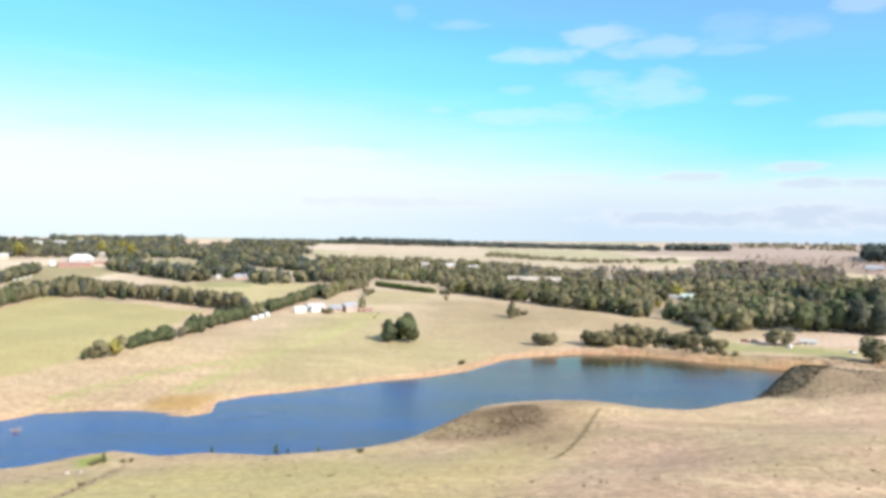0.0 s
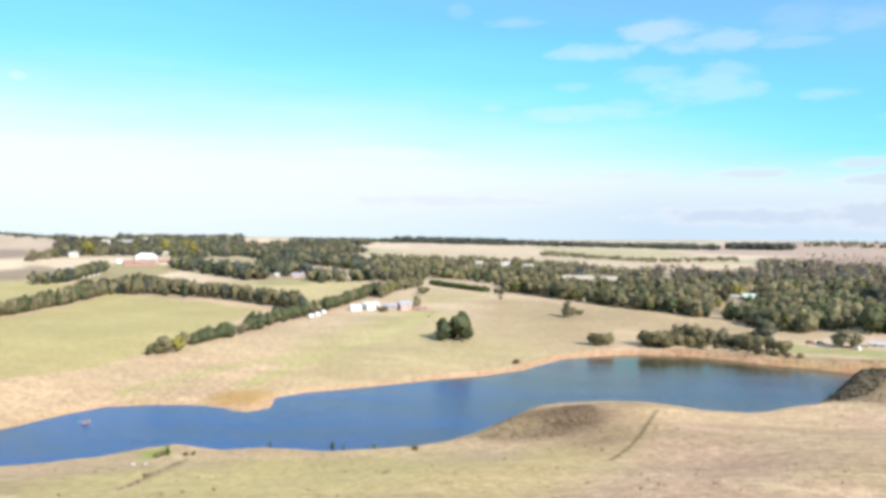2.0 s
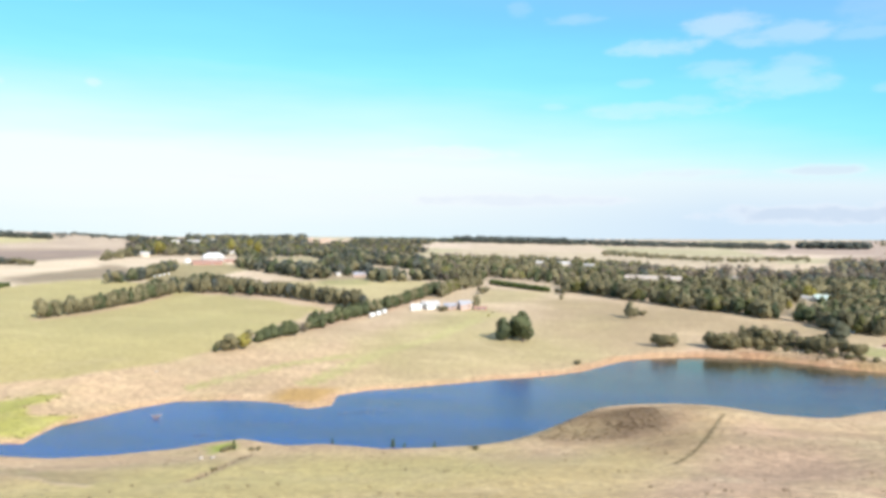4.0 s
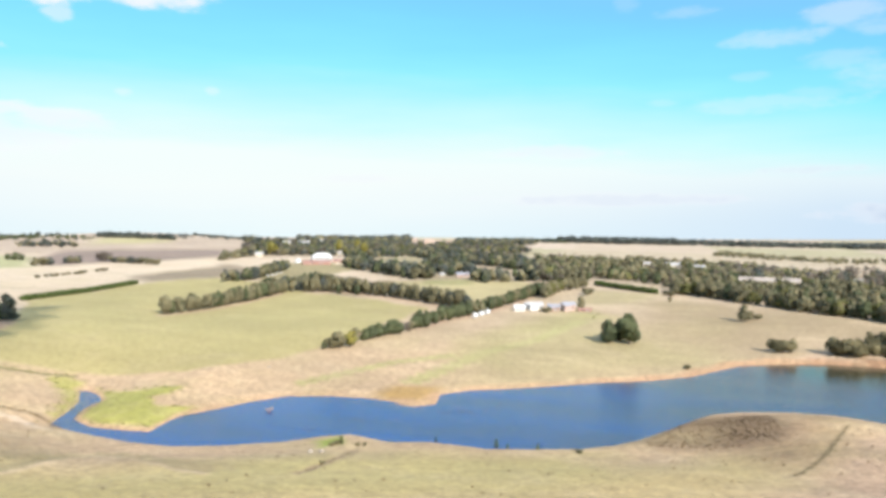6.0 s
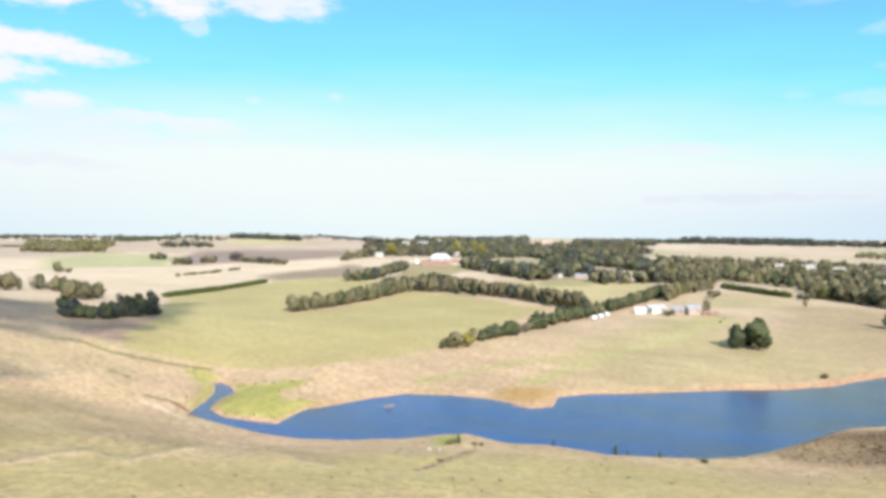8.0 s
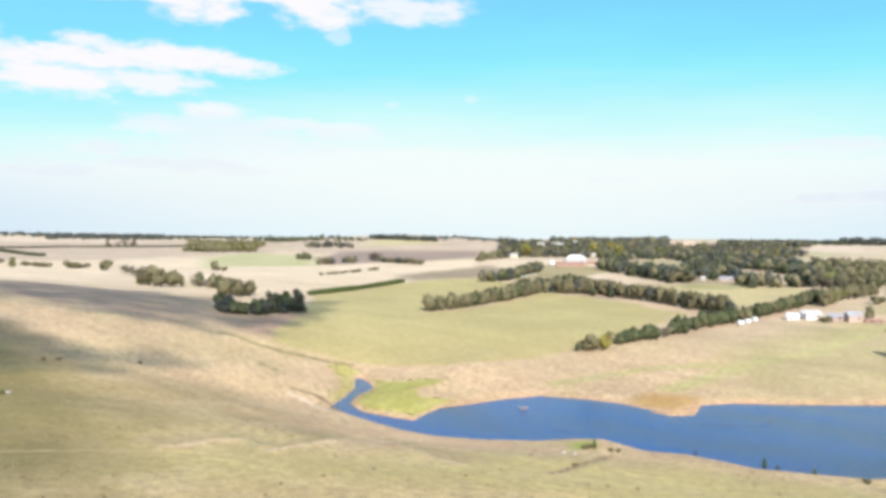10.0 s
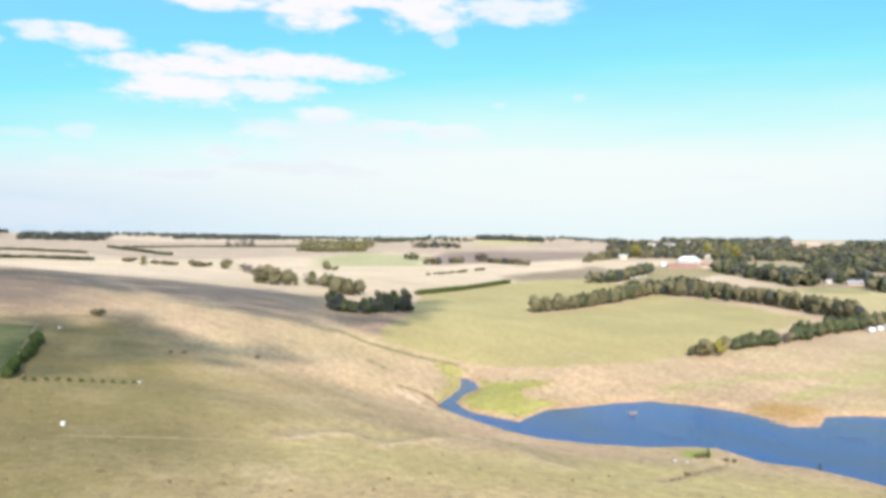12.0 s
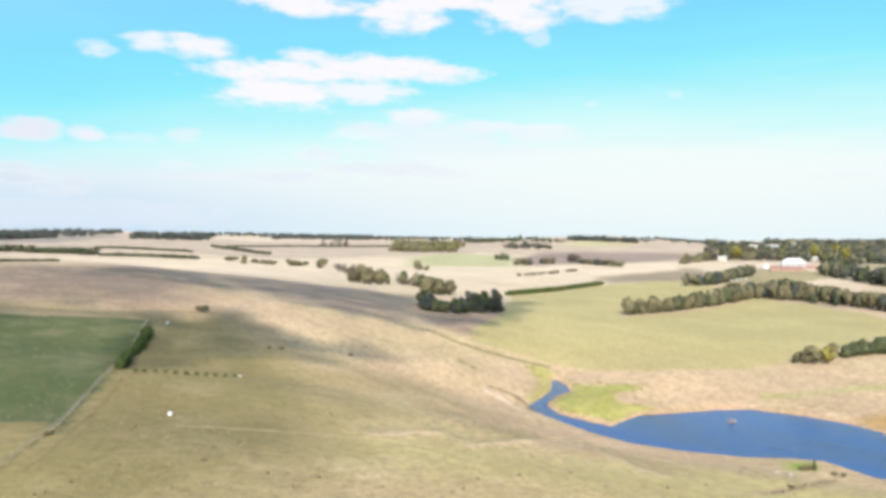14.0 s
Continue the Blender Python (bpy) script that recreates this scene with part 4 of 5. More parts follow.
def ground_sheet():
    az = np.concatenate([np.arange(-45, 95, 0.16), np.arange(95, 315, 2.5)])
    rr = [4.0]
    while rr[-1] < 4950:
        r = rr[-1]
        rr.append(r + (6.0 if r < 90 else min(max(r * r * 0.000024, 0.55), 0.02 * r)))
    rr = np.array(rr)
    A, R = np.meshgrid(np.radians(az), rr)
    X, Y = -np.sin(A) * R, np.cos(A) * R
    Z = height(X, Y)
    Z = Z + np.where(Z > 0.3, 1, 0) * 0.05 * np.sin(X * 1.3 + 2 * np.sin(Y * 0.6)) * np.sin(Y * 1.1)
    verts = np.stack([X, Y, Z], -1).reshape(-1, 3)
    verts = np.vstack([verts, [[0, 0, float(height(0, 0))]]])
    n, m = A.shape
    i, j = np.meshgrid(np.arange(n - 1), np.arange(m), indexing="ij")
    a, b = i * m + j, i * m + (j + 1) % m
    quads = np.stack([a, a + m, b + m, b], -1).reshape(-1, 4)
    faces = quads.tolist() + [(k, (k + 1) % m, n * m) for k in range(m)]
    me = bpy.data.meshes.new("ground")
    me.from_pydata(verts.tolist(), [], faces)
    me.polygons.foreach_set("use_smooth", [True] * len(me.polygons))
    x, y = verts[:, 0], verts[:, 1]
    r = np.hypot(x, y)
    tint = np.tile(np.array(TAN), (len(x), 1))
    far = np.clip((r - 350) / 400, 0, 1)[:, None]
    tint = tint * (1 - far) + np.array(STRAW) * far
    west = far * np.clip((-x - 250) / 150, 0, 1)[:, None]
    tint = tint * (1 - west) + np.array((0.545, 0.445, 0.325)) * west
    # distant paddocks, each with its own shade
    cell = np.floor(x / 260 + 0.35 * np.sin(y / 300)) * 7.13 + np.floor(y / 330 + 0.3 * np.sin(x / 410)) * 3.71
    own = (np.sin(cell * 12.9898) * 43758.5453) % 1.0
    shades = np.array([(0.48, 0.385, 0.285), (0.44, 0.36, 0.25), (0.52, 0.42, 0.32), (0.38, 0.34, 0.21), (0.40, 0.32, 0.245)])
    pick = shades[(own * 4.99).astype(int)]
    out = np.clip((r - 950) / 60, 0, 1)[:, None]
    tint = tint * (1 - out) + pick * out
    wild = np.interp(r, [150, 320, 500, 950], [1.0, 0.75, 0.5, 0.25])
    # leaf litter under the woods
    for key, ring, *_ in WOODS:
        if key in ("corner wood", "village wood", "hill wood", "middle wood", "valley wood", "upper wood", "right wood"):
            k = np.clip(0.5 + np.where(inside(x, y, ring), 1, -1) * along(x, y, ring, True) / 16, 0, 0.9)[:, None]
            tint = tint * (1 - k) + np.array((0.27, 0.215, 0.14)) * k
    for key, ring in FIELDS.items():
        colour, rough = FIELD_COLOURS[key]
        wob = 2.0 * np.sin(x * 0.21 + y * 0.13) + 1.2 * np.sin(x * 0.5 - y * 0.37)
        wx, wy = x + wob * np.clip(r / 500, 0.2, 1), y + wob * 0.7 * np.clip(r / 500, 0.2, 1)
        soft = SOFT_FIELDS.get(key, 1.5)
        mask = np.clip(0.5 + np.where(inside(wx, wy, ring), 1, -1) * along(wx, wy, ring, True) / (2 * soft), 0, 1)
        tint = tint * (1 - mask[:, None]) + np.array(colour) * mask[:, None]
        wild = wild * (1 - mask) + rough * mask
    for key, line in LINES.items():
        colour, wide = LINE_COLOURS[key]
        d = along(x, y, line) + 0.35 * wide * np.sin(x * 0.9 + y * 0.7)
        k = np.clip(1.6 - d / wide, 0, 1)[:, None]
        tint = tint * (1 - k) + np.array(colour) * k
    # bare earth along the foot of the tree rows
    for row in ROWS:
        if row[0] in ("near_row", "cross_row", "west_row"):
            foot = [(a * 0.986, b * 0.986) for a, b in row[1]]
            k = np.clip(1.5 - along(x, y, foot) / 3.4, 0, 0.8)[:, None]
            tint = tint * (1 - k) + np.array((0.42, 0.295, 0.205)) * k
    # bare orange banks at the water
    df, dn, wet = along(x, y, FAR_SHORE), along(x, y, NEAR_SHORE), inside(x, y, LAKE)
    wide = np.interp(x, [-170, -90, -20, 40, 140], [2.4, 3.2, 3.6, 5.0, 5.5]) * (1 + 0.5 * np.sin(x * 0.17) * np.sin(y * 0.11 + x * 0.05))
    k = np.where((df < dn + 2) | wet, np.clip(1.5 - df / wide, 0, 1), 0)[:, None]
    clay = np.stack([np.interp(x, [-100, 30, 150], v) for v in ((0.43, 0.385, 0.32), (0.295, 0.235, 0.18), (0.18, 0.138, 0.10))], -1)
    clay = clay * (1 + 0.22 * np.sin(x * 1.7 + 2 * np.sin(y * 0.9)) * np.sin(y * 1.3 + x * 0.4))[:, None]
    tint = tint * (1 - k) + clay * k
    k = np.where(dn <= df, np.clip(1.4 - dn / 1.6, 0, 1), 0)[:, None] * 0.7
    tint = tint * (1 - k) + np.array((0.42, 0.32, 0.19)) * k
    tint[wet & (np.minimum(df, dn) > 2)] = (0.09, 0.075, 0.045)
    wild[wet] = 0
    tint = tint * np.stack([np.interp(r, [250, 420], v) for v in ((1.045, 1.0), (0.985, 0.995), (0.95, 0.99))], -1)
    col = me.color_attributes.new("tint", "FLOAT_COLOR", "POINT")
    col.data.foreach_set("color", np.hstack([tint, np.ones((len(x), 1))]).ravel())
    w = me.attributes.new("wild", "FLOAT", "POINT")
    w.data.foreach_set("value", wild)
    me.materials.append(GRASS)
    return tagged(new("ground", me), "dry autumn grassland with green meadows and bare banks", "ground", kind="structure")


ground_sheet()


def water_sheet():
    xs, ys = [p[0] for p in LAKE], [p[1] for p in LAKE]
    gx, gy = np.arange(min(xs) - 8, max(xs) + 12, 6.0), np.arange(min(ys) - 8, max(ys) + 12, 6.0)
    X, Y = np.meshgrid(gx, gy)
    near = inside(X, Y, LAKE) | (along(X, Y, LAKE, True) < 9)
    index, verts, faces = {}, [], []
    for i in range(len(gy) - 1):
        for j in range(len(gx) - 1):
            if near[i, j] and near[i + 1, j] and near[i, j + 1] and near[i + 1, j + 1]:
                f = []
                for a, b in ((i, j), (i, j + 1), (i + 1, j + 1), (i + 1, j)):
                    if (a, b) not in index:
                        index[a, b] = len(verts)
                        verts.append((gx[b], gy[a], 0.0))
                    f.append(index[a, b])
                faces.append(tuple(f))
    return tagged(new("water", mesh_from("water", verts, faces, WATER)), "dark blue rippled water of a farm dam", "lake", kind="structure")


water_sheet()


# ---- trees ----
def tufts(rng, lobes, count, leaf):
    """Leaf tufts near the skin of lobes (x, y, z, rx, ry, rz): vertices, faces and the crown's normals at them."""
    weight = np.array([l[3] * l[4] * l[5] for l in lobes]) ** 0.67
    pick = rng.choice(len(lobes), count, p=weight / weight.sum())
    L = np.array(lobes)[pick]
    way = rng.normal(size=(count, 3))
    way /= np.linalg.norm(way, axis=1)[:, None]
    depth = rng.uniform(0.5, 1.08, (count, 1)) ** 0.4
    c = L[:, :3] + way * depth * L[:, 3:]
    nor = way + rng.normal(0, 0.42, (count, 3))
    nor /= np.linalg.norm(nor, axis=1)[:, None]
    s = np.cross(nor, rng.normal(size=(count, 3)))
    s /= np.linalg.norm(s, axis=1)[:, None]
    t = np.cross(nor, s)
    k = leaf * rng.uniform(0.55, 1.35, (count, 1))
    q = [c - s * k - t * k * 0.5, c + s * k * 0.9 - t * k * 0.7 + nor * k * 0.3, c + s * k * 0.7 + t * k, c - s * k * 0.6 + t * k * 0.8 - nor * k * 0.35]
    verts = np.stack(q, 1).reshape(-1, 3)
    verts[:, 2] = np.maximum(verts[:, 2], 0.05)
    whole = c - np.array([0, 0, L[:, 2].mean() * 0.85])
    whole /= np.linalg.norm(whole, axis=1)[:, None]
    soft = 0.45 * way + 0.25 * nor + 0.8 * whole
    soft = np.repeat(soft / np.linalg.norm(soft, axis=1)[:, None], 4, axis=0)
    return verts, np.arange(count * 4).reshape(-1, 4), soft


def lobes_of(kind, rng):
    """Crown lobes of a tree one metre high."""
    if kind == "pine":
        n = 7
        return [(rng.normal(0, 0.10), rng.normal(0, 0.10), 0.14 + 0.74 * i / (n - 1), 0.30 - 0.17 * (i / (n - 1)) ** 1.6, 0.30 - 0.17 * (i / (n - 1)) ** 1.6, 0.17) for i in range(n)]
    if kind == "cypress":
        out = [(0, 0, 0.5, 0.22, 0.22, 0.42), (0, 0, 0.82, 0.13, 0.13, 0.16)]
        for i in range(9):
            w, d = 2.4 * i, rng.uniform(0.08, 0.17)
            out.append((math.cos(w) * d, math.sin(w) * d, rng.uniform(0.2, 0.76), rng.uniform(0.13, 0.20), rng.uniform(0.13, 0.20), rng.uniform(0.15, 0.22)))
        return out
    if kind == "sapling":
        return [(0, 0, 0.12 + 0.2 * i, 0.22 - 0.045 * i, 0.22 - 0.045 * i, 0.14) for i in range(5)]
    if kind in ("hedge", "windbreak"):
        return [(rng.normal(0, 0.1), rng.normal(0, 0.1), 0.3 + 0.2 * (i % 3), 0.55, 0.5, 0.32) for i in range(4)]
    if kind in ("shrub", "tussock"):
        return [(rng.normal(0, 0.28), rng.normal(0, 0.28), rng.uniform(0.25, 0.62), rng.uniform(0.3, 0.5), rng.uniform(0.3, 0.5), rng.uniform(0.22, 0.36)) for i in range(6)]
    n = 9
    out = []
    for i in range(n):
        w = 2.4 * i + rng.uniform(0, 0.8)
        d = rng.uniform(0.08, 0.25)
        out.append((math.cos(w) * d, math.sin(w) * d, rng.uniform(0.22, 0.76), rng.uniform(0.16, 0.25), rng.uniform(0.16, 0.25), rng.uniform(0.14, 0.22)))
    out.append((0, 0, 0.82, 0.15, 0.15, 0.15))
    return out


LEAVES = {"windbreak": BREAK, "lime": LIME, "cypress": CYPRESS, "pine": PINE, "gum": GUM, "bluegum": HAZE_GUM, "shrub": SHRUB, "hedge": FRESH, "yellow": YELLOW, "grey": GREY, "sapling": FRESH, "tussock": DRY}
COUNTS = {"windbreak": 220, "lime": 420, "cypress": 1000, "pine": 800, "gum": 760, "bluegum": 500, "shrub": 420, "hedge": 200, "yellow": 420, "grey": 300, "sapling": 170, "tussock": 120}
LEAF = {"windbreak": 0.11, "lime": 0.05, "cypress": 0.05, "pine": 0.050, "gum": 0.05, "bluegum": 0.06, "shrub": 0.085, "hedge": 0.11, "yellow": 0.05, "grey": 0.036, "sapling": 0.06, "tussock": 0.09}
TREE_WORDS = {
    "windbreak": ("windbreak_bush", "dark olive bush of a farm windbreak", "hedge"), "lime": ("autumn_tree", "small tree turning yellow green", "tree"),
    "cypress": ("cypress_tree", "broad dense dark green cypress reaching the ground", "tree"),
    "pine": ("pine_tree", "dense dark green conifer on dry grass", "tree"), "gum": ("gum_tree", "olive green gum tree with an open crown", "tree"),
    "shrub": ("shrub", "low olive green bush with a rounded crown", "bush"), "hedge": ("hedge_bush", "bright green bush of a hedge line", "hedge"),
    "bluegum": ("gum_tree", "dark blue green gum tree with a dense crown, its blue painted haze", "tree"),
    "yellow": ("autumn_tree", "autumn tree with bright yellow leaves", "tree"), "grey": ("bare_tree", "half-bare grey brown tree", "tree"),
    "sapling": ("sapling", "slender green sapling at the water's edge", "sapling"), "tussock": ("tussock", "dry brown tussock in the pasture", "tussock"),
}
TEMPLATES = {}


def woody(kind, rng, lobes):
    """Trunk and limbs of a tree one metre high."""
    thick = 0.030 if kind != "shrub" else 0.05
    top = 0.7
    lean = rng.normal(0, 0.03, 2)
    pts = [(lean[0] * f * f, lean[1] * f * f, f * top - 0.03 * (f == 0)) for f in (0, 0.25, 0.5, 0.75, 1)]
    verts, faces = tube(pts, [thick * 1.35, thick, thick * 0.8, thick * 0.55, thick * 0.2], 7)
    for l in lobes[:6]:
        z0 = max(0.12, l[2] - 0.25)
        a, b = tube([(0, 0, min(z0, 0.62)), (l[0] * 0.5, l[1] * 0.5, l[2] * 0.75 + z0 * 0.2), l[:3]], [thick * 0.5, thick * 0.33, thick * 0.1], 5)
        faces += [tuple(k + len(verts) for k in f) for f in b]
        verts += a
    return verts, faces


def templates(kind, many=4):
    if kind not in TEMPLATES:
        made = []
        for k in range(many):
            rng = np.random.default_rng(sum(map(ord, kind)) * 17 + k)
            lobes = lobes_of(kind, rng)
            v, f, soft = tufts(rng, lobes, COUNTS[kind], LEAF[kind])
            crown = mesh_from("crown", v.tolist(), f.tolist(), LEAVES[kind])
            crown.normals_split_custom_set_from_vertices(soft.tolist())
            crown.attributes.new("own", "FLOAT", "POINT").data.foreach_set("value", np.full(len(v), 0.5))
            trunk = mesh_from("trunk", *woody(kind, rng, lobes), BARK)
            made.append((trunk, crown, (v, f, soft)))
        TEMPLATES[kind] = made
    return TEMPLATES[kind]


def plant(kind, x, y, h, rng, group="", spread=1.0):
    """One tree, standing on the ground."""
    trunk, crown, _ = templates(kind)[int(rng.integers(4))]
    name, label, category = TREE_WORDS[kind]
    wide = rng.uniform(0.75, 1.1) if kind in ("cypress", "gum") else rng.uniform(0.85, 1.15)
    wide *= spread
    m = Matrix.Translation((x, y, float(height(x, y)) - 0.05)) @ Matrix.Rotation(rng.uniform(0, 6.28), 4, "Z") @ Matrix.Diagonal((h * wide, h * wide, h, 1))
    ob = thing(name, m, label, category, group)
    part("trunk", trunk, None, ob)
    part("crown", crown, None, ob)
    return ob


def points_along(line, n):
    seg = [math.dist(a, b) for a, b in zip(line, line[1:])]
    total = sum(seg)
    for k in range(n):
        want = total * (k + 0.5) / n
        for (a, b), s in zip(zip(line, line[1:]), seg):
            if want <= s:
                yield a[0] + (b[0] - a[0]) * want / s, a[1] + (b[1] - a[1]) * want / s
                break
            want -= s


def cleared(px, py):
    """Open ground: clearings, and the water's side of the buildings and of the yellow trees."""
    out = np.zeros(np.shape(px), bool)
    for key in ("clearing_east", "clearing_west", "clearing_hill", "clearing_track", "garden"):
        out |= inside(px, py, FIELDS[key])
    for bx, by, _, kind in SINGLES:
        if kind == "yellow":
            far = math.hypot(bx, by)
            ux, uy = bx / far, by / far
            ahead, side = (px - bx) * ux + (py - by) * uy, (px - bx) * uy - (py - by) * ux
            out |= (ahead < 4) & (ahead > -0.12 * far) & (np.abs(side) < 5)
    for kind, bx, by, length, tall, _ in BUILDINGS:
        far = math.hypot(bx, by)
        ux, uy = bx / far, by / far
        ahead, side = (px - bx) * ux + (py - by) * uy, (px - bx) * uy - (py - by) * ux
        out |= (ahead < 10) & (ahead > -min(0.075 * far, 190 if kind == "sandstone_hall" else 70)) & (np.abs(side) < length * 0.5 + 3)
    return out


ROW_WIDTH = {"hedge": 0.15}
for number, (label, line, count, tall, kinds) in enumerate(ROWS):
    rng = np.random.default_rng(100 + number)
    kinds = kinds.split()
    for k, (x, y) in enumerate(points_along(line, count)):
        kind = kinds[int(rng.integers(len(kinds)))]
        if tall > 4 and cleared(np.array(x), np.array(y)):
            continue
        j = tall * ROW_WIDTH.get(kind, 0.13)
        plant(kind, x + rng.normal(0, j), y + rng.normal(0, j), tall * (rng.uniform(0.92, 1.08) if kind == "hedge" else rng.uniform(0.6, 1.25) if label.startswith("gully") else rng.uniform(0.78, 1.12)), rng, label.replace("_", " "), {"hill_bushes": 1.5, "clumps": 1.5, "yard_trees": 1.5, "gully_top": 0.95, "gully_trees": 1.1, "windbreak": 1.7, "cross_row": 0.72, "west_row": 0.78, "corner_row": 0.75, "upper_row": 1.05}.get(label, 1.0))
rng = np.random.default_rng(7)
for x, y, h, kind in SINGLES:
    plant(kind, x, y, h, rng, spread=1.3 if kind == "cypress" else 1.1)


def wood(name, ring, count, tall, kinds, seed):
    """Many trees in one object."""
    rng = np.random.default_rng(seed)
    kinds = kinds.split()
    xs, ys = [p[0] for p in ring], [p[1] for p in ring]
    verts, faces, mats, owns, norms, total = [], [], [], [], [], 0
    names = sorted(set(kinds))
    spots = []
    for tries in range(400):
        if len(spots) >= count:
            break
        x, y = rng.uniform(min(xs), max(xs), 400), rng.uniform(min(ys), max(ys), 400)
        ok = inside(x, y, ring) & ~cleared(x, y)
        spots += list(zip(x[ok], y[ok]))
    spots = np.array(spots[:count])
    zs = height(spots[:, 0], spots[:, 1])
    for (x, y), z in zip(spots, zs):
        kind = kinds[int(rng.integers(len(kinds)))]
        v, f, soft = templates(kind)[int(rng.integers(4))][2]
        keep = 260 if name == "edge wood" else 150 if math.hypot(x, y) < 800 else 80
        step = max(1, len(f) // keep)
        v, soft = v.reshape(-1, 4, 3)[::step], soft.reshape(-1, 4, 3)[::step].reshape(-1, 3)
        mid = v.mean(1, keepdims=True)
        v = (mid + (v - mid) * min(2.0, step ** 0.5)).reshape(-1, 3)
        h = tall * rng.uniform(0.6, 1.12)
        w = rng.uniform(0, 6.28)
        c, s = math.cos(w), math.sin(w)
        wide = h * (rng.uniform(0.9, 1.3) if name.startswith(("far", "ridge", "plantation", "skyline")) else rng.uniform(0.78, 1.15))
        p = np.stack([(v[:, 0] * c - v[:, 1] * s) * wide + x, (v[:, 0] * s + v[:, 1] * c) * wide + y, v[:, 2] * h + z - 0.2], -1)
        verts.append(p)
        norms.append(np.stack([soft[:, 0] * c - soft[:, 1] * s, soft[:, 0] * s + soft[:, 1] * c, soft[:, 2]], -1))
        n = len(p) // 4
        faces.append(np.arange(n * 4).reshape(-1, 4) + total)
        mats += [names.index(kind)] * n
        owns.append(np.full(n * 4, rng.uniform(0.0, 1.0)))
        total += len(p)
    me = bpy.data.meshes.new("wood")
    me.from_pydata(np.vstack(verts).tolist(), [], np.vstack(faces).tolist())
    for k in names:
        me.materials.append(LEAVES[k])
    me.polygons.foreach_set("material_index", mats)
    me.normals_split_custom_set_from_vertices(np.vstack(norms).tolist())
    me.attributes.new("own", "FLOAT", "POINT").data.foreach_set("value", np.concatenate(owns))
    words = {"cypress": "dark cypresses", "pine": "dark conifers", "gum": "olive green gum trees", "lime": "yellow green autumn trees", "bluegum": "gum trees tinted dark blue green for haze", "grey": "half-bare grey trees"}
    return tagged(new("wood", me), name + " of " + " and ".join(words[k] for k in names) + " between the paddocks", "wood", kind="stuff")


for number, (label, ring, count, tall, kinds) in enumerate(WOODS):
    wood(label, ring, count, tall, kinds, 300 + number)


# ---- buildings ----
def gable(l, w, h, rise, over=0.4):
    """A pitched roof with thickness over a plan l by w."""
    bm = bmesh.new()
    a, b, t = l / 2 + over, w / 2 + over, 0.18
    low = h - over * rise / (w / 2)
    prof = [(-b, low), (0, h + rise), (b, low), (b, low + t), (0, h + rise + t), (-b, low + t)]
    ends = [[bm.verts.new((x, y, z)) for y, z in prof] for x in (-a, a)]
    for k in range(6):
        bm.faces.new((ends[0][k], ends[0][(k + 1) % 6], ends[1][(k + 1) % 6], ends[1][k]))
    for e in (ends[0], ends[1][::-1]):
        bm.faces.new((e[0], e[1], e[4], e[5]))
        bm.faces.new((e[1], e[2], e[3], e[4]))
    bmesh.ops.recalc_face_normals(bm, faces=bm.faces)
    return bm


def hipped(l, w, h, rise, over=0.6):
    """A roof that slopes to all four sides, with thick eaves."""
    bm = bmesh.new()
    a, b, r = l / 2 + over, w / 2 + over, l / 2 - w * 0.32
    rings = [[bm.verts.new((x, y, z)) for x, y in ((-a, -b), (a, -b), (a, b), (-a, b))] for z in (h, h + 0.25)]
    top = [bm.verts.new((x, 0, h + rise)) for x in (-r, r)]
    for k in range(4):
        bm.faces.new((rings[0][k], rings[0][(k + 1) % 4], rings[1][(k + 1) % 4], rings[1][k]))
    e = rings[1]
    bm.faces.new((e[0], e[1], top[1], top[0])), bm.faces.new((e[2], e[3], top[0], top[1]))
    bm.faces.new((e[1], e[2], top[1])), bm.faces.new((e[3], e[0], top[0])), bm.faces.new(rings[0][::-1])
    bmesh.ops.recalc_face_normals(bm, faces=bm.faces)
    return bm


def gabled_walls(l, w, h, rise):
    bm = bmesh.new()
    rings = [[bm.verts.new((x, y, z)) for y, z in ((-w / 2, -0.6), (w / 2, -0.6), (w / 2, h), (0, h + rise), (-w / 2, h))] for x in (-l / 2, l / 2)]
    for k in range(5):
        bm.faces.new((rings[0][k], rings[0][(k + 1) % 5], rings[1][(k + 1) % 5], rings[1][k]))
    bm.faces.new(rings[0])
    bm.faces.new(rings[1])
    bmesh.ops.recalc_face_normals(bm, faces=bm.faces)
    return bm


BUILDING_KINDS = {
    "white_farmhouse": ("farmhouse", "white weatherboard farmhouse with a pale steel roof", WHITE, STEEL, 0.5, 5, True),
    "brick_house": ("house", "red brick house with a grey roof", BRICK, GREY_ROOF, 0.6, 4, True),
    "big_shed": ("shed", "large pale farm shed with a broad white roof", STEEL, WHITE, 0.7, 6, False),
    "low_red_shed": ("shed", "low shed with a dull red brown roof", RED_ROOF, RED_ROOF, 0.5, 2, False),
    "cottage": ("cottage", "small cream cottage among trees", CREAM, STEEL, 0.7, 3, True),
    "white_shed": ("shed", "small white shed beside the farmhouse", WHITE, WHITE, 0.8, 2, False),
    "long_shed": ("shed", "long cream farm shed among trees", CREAM, TAN_ROOF, 0.18, 9, False),
    "green_roof_house": ("house", "cream house with a pale green roof", CREAM, GREEN_ROOF, 0.55, 4, True),
    "sandstone_hall": ("hall", "pale sandstone hall on the wooded hill", STONE, STONE, 0.6, 4, False),
    "yard_shed": ("shed", "cream yard shed with a pale roof", CREAM, STEEL, 0.45, 2, False),
}


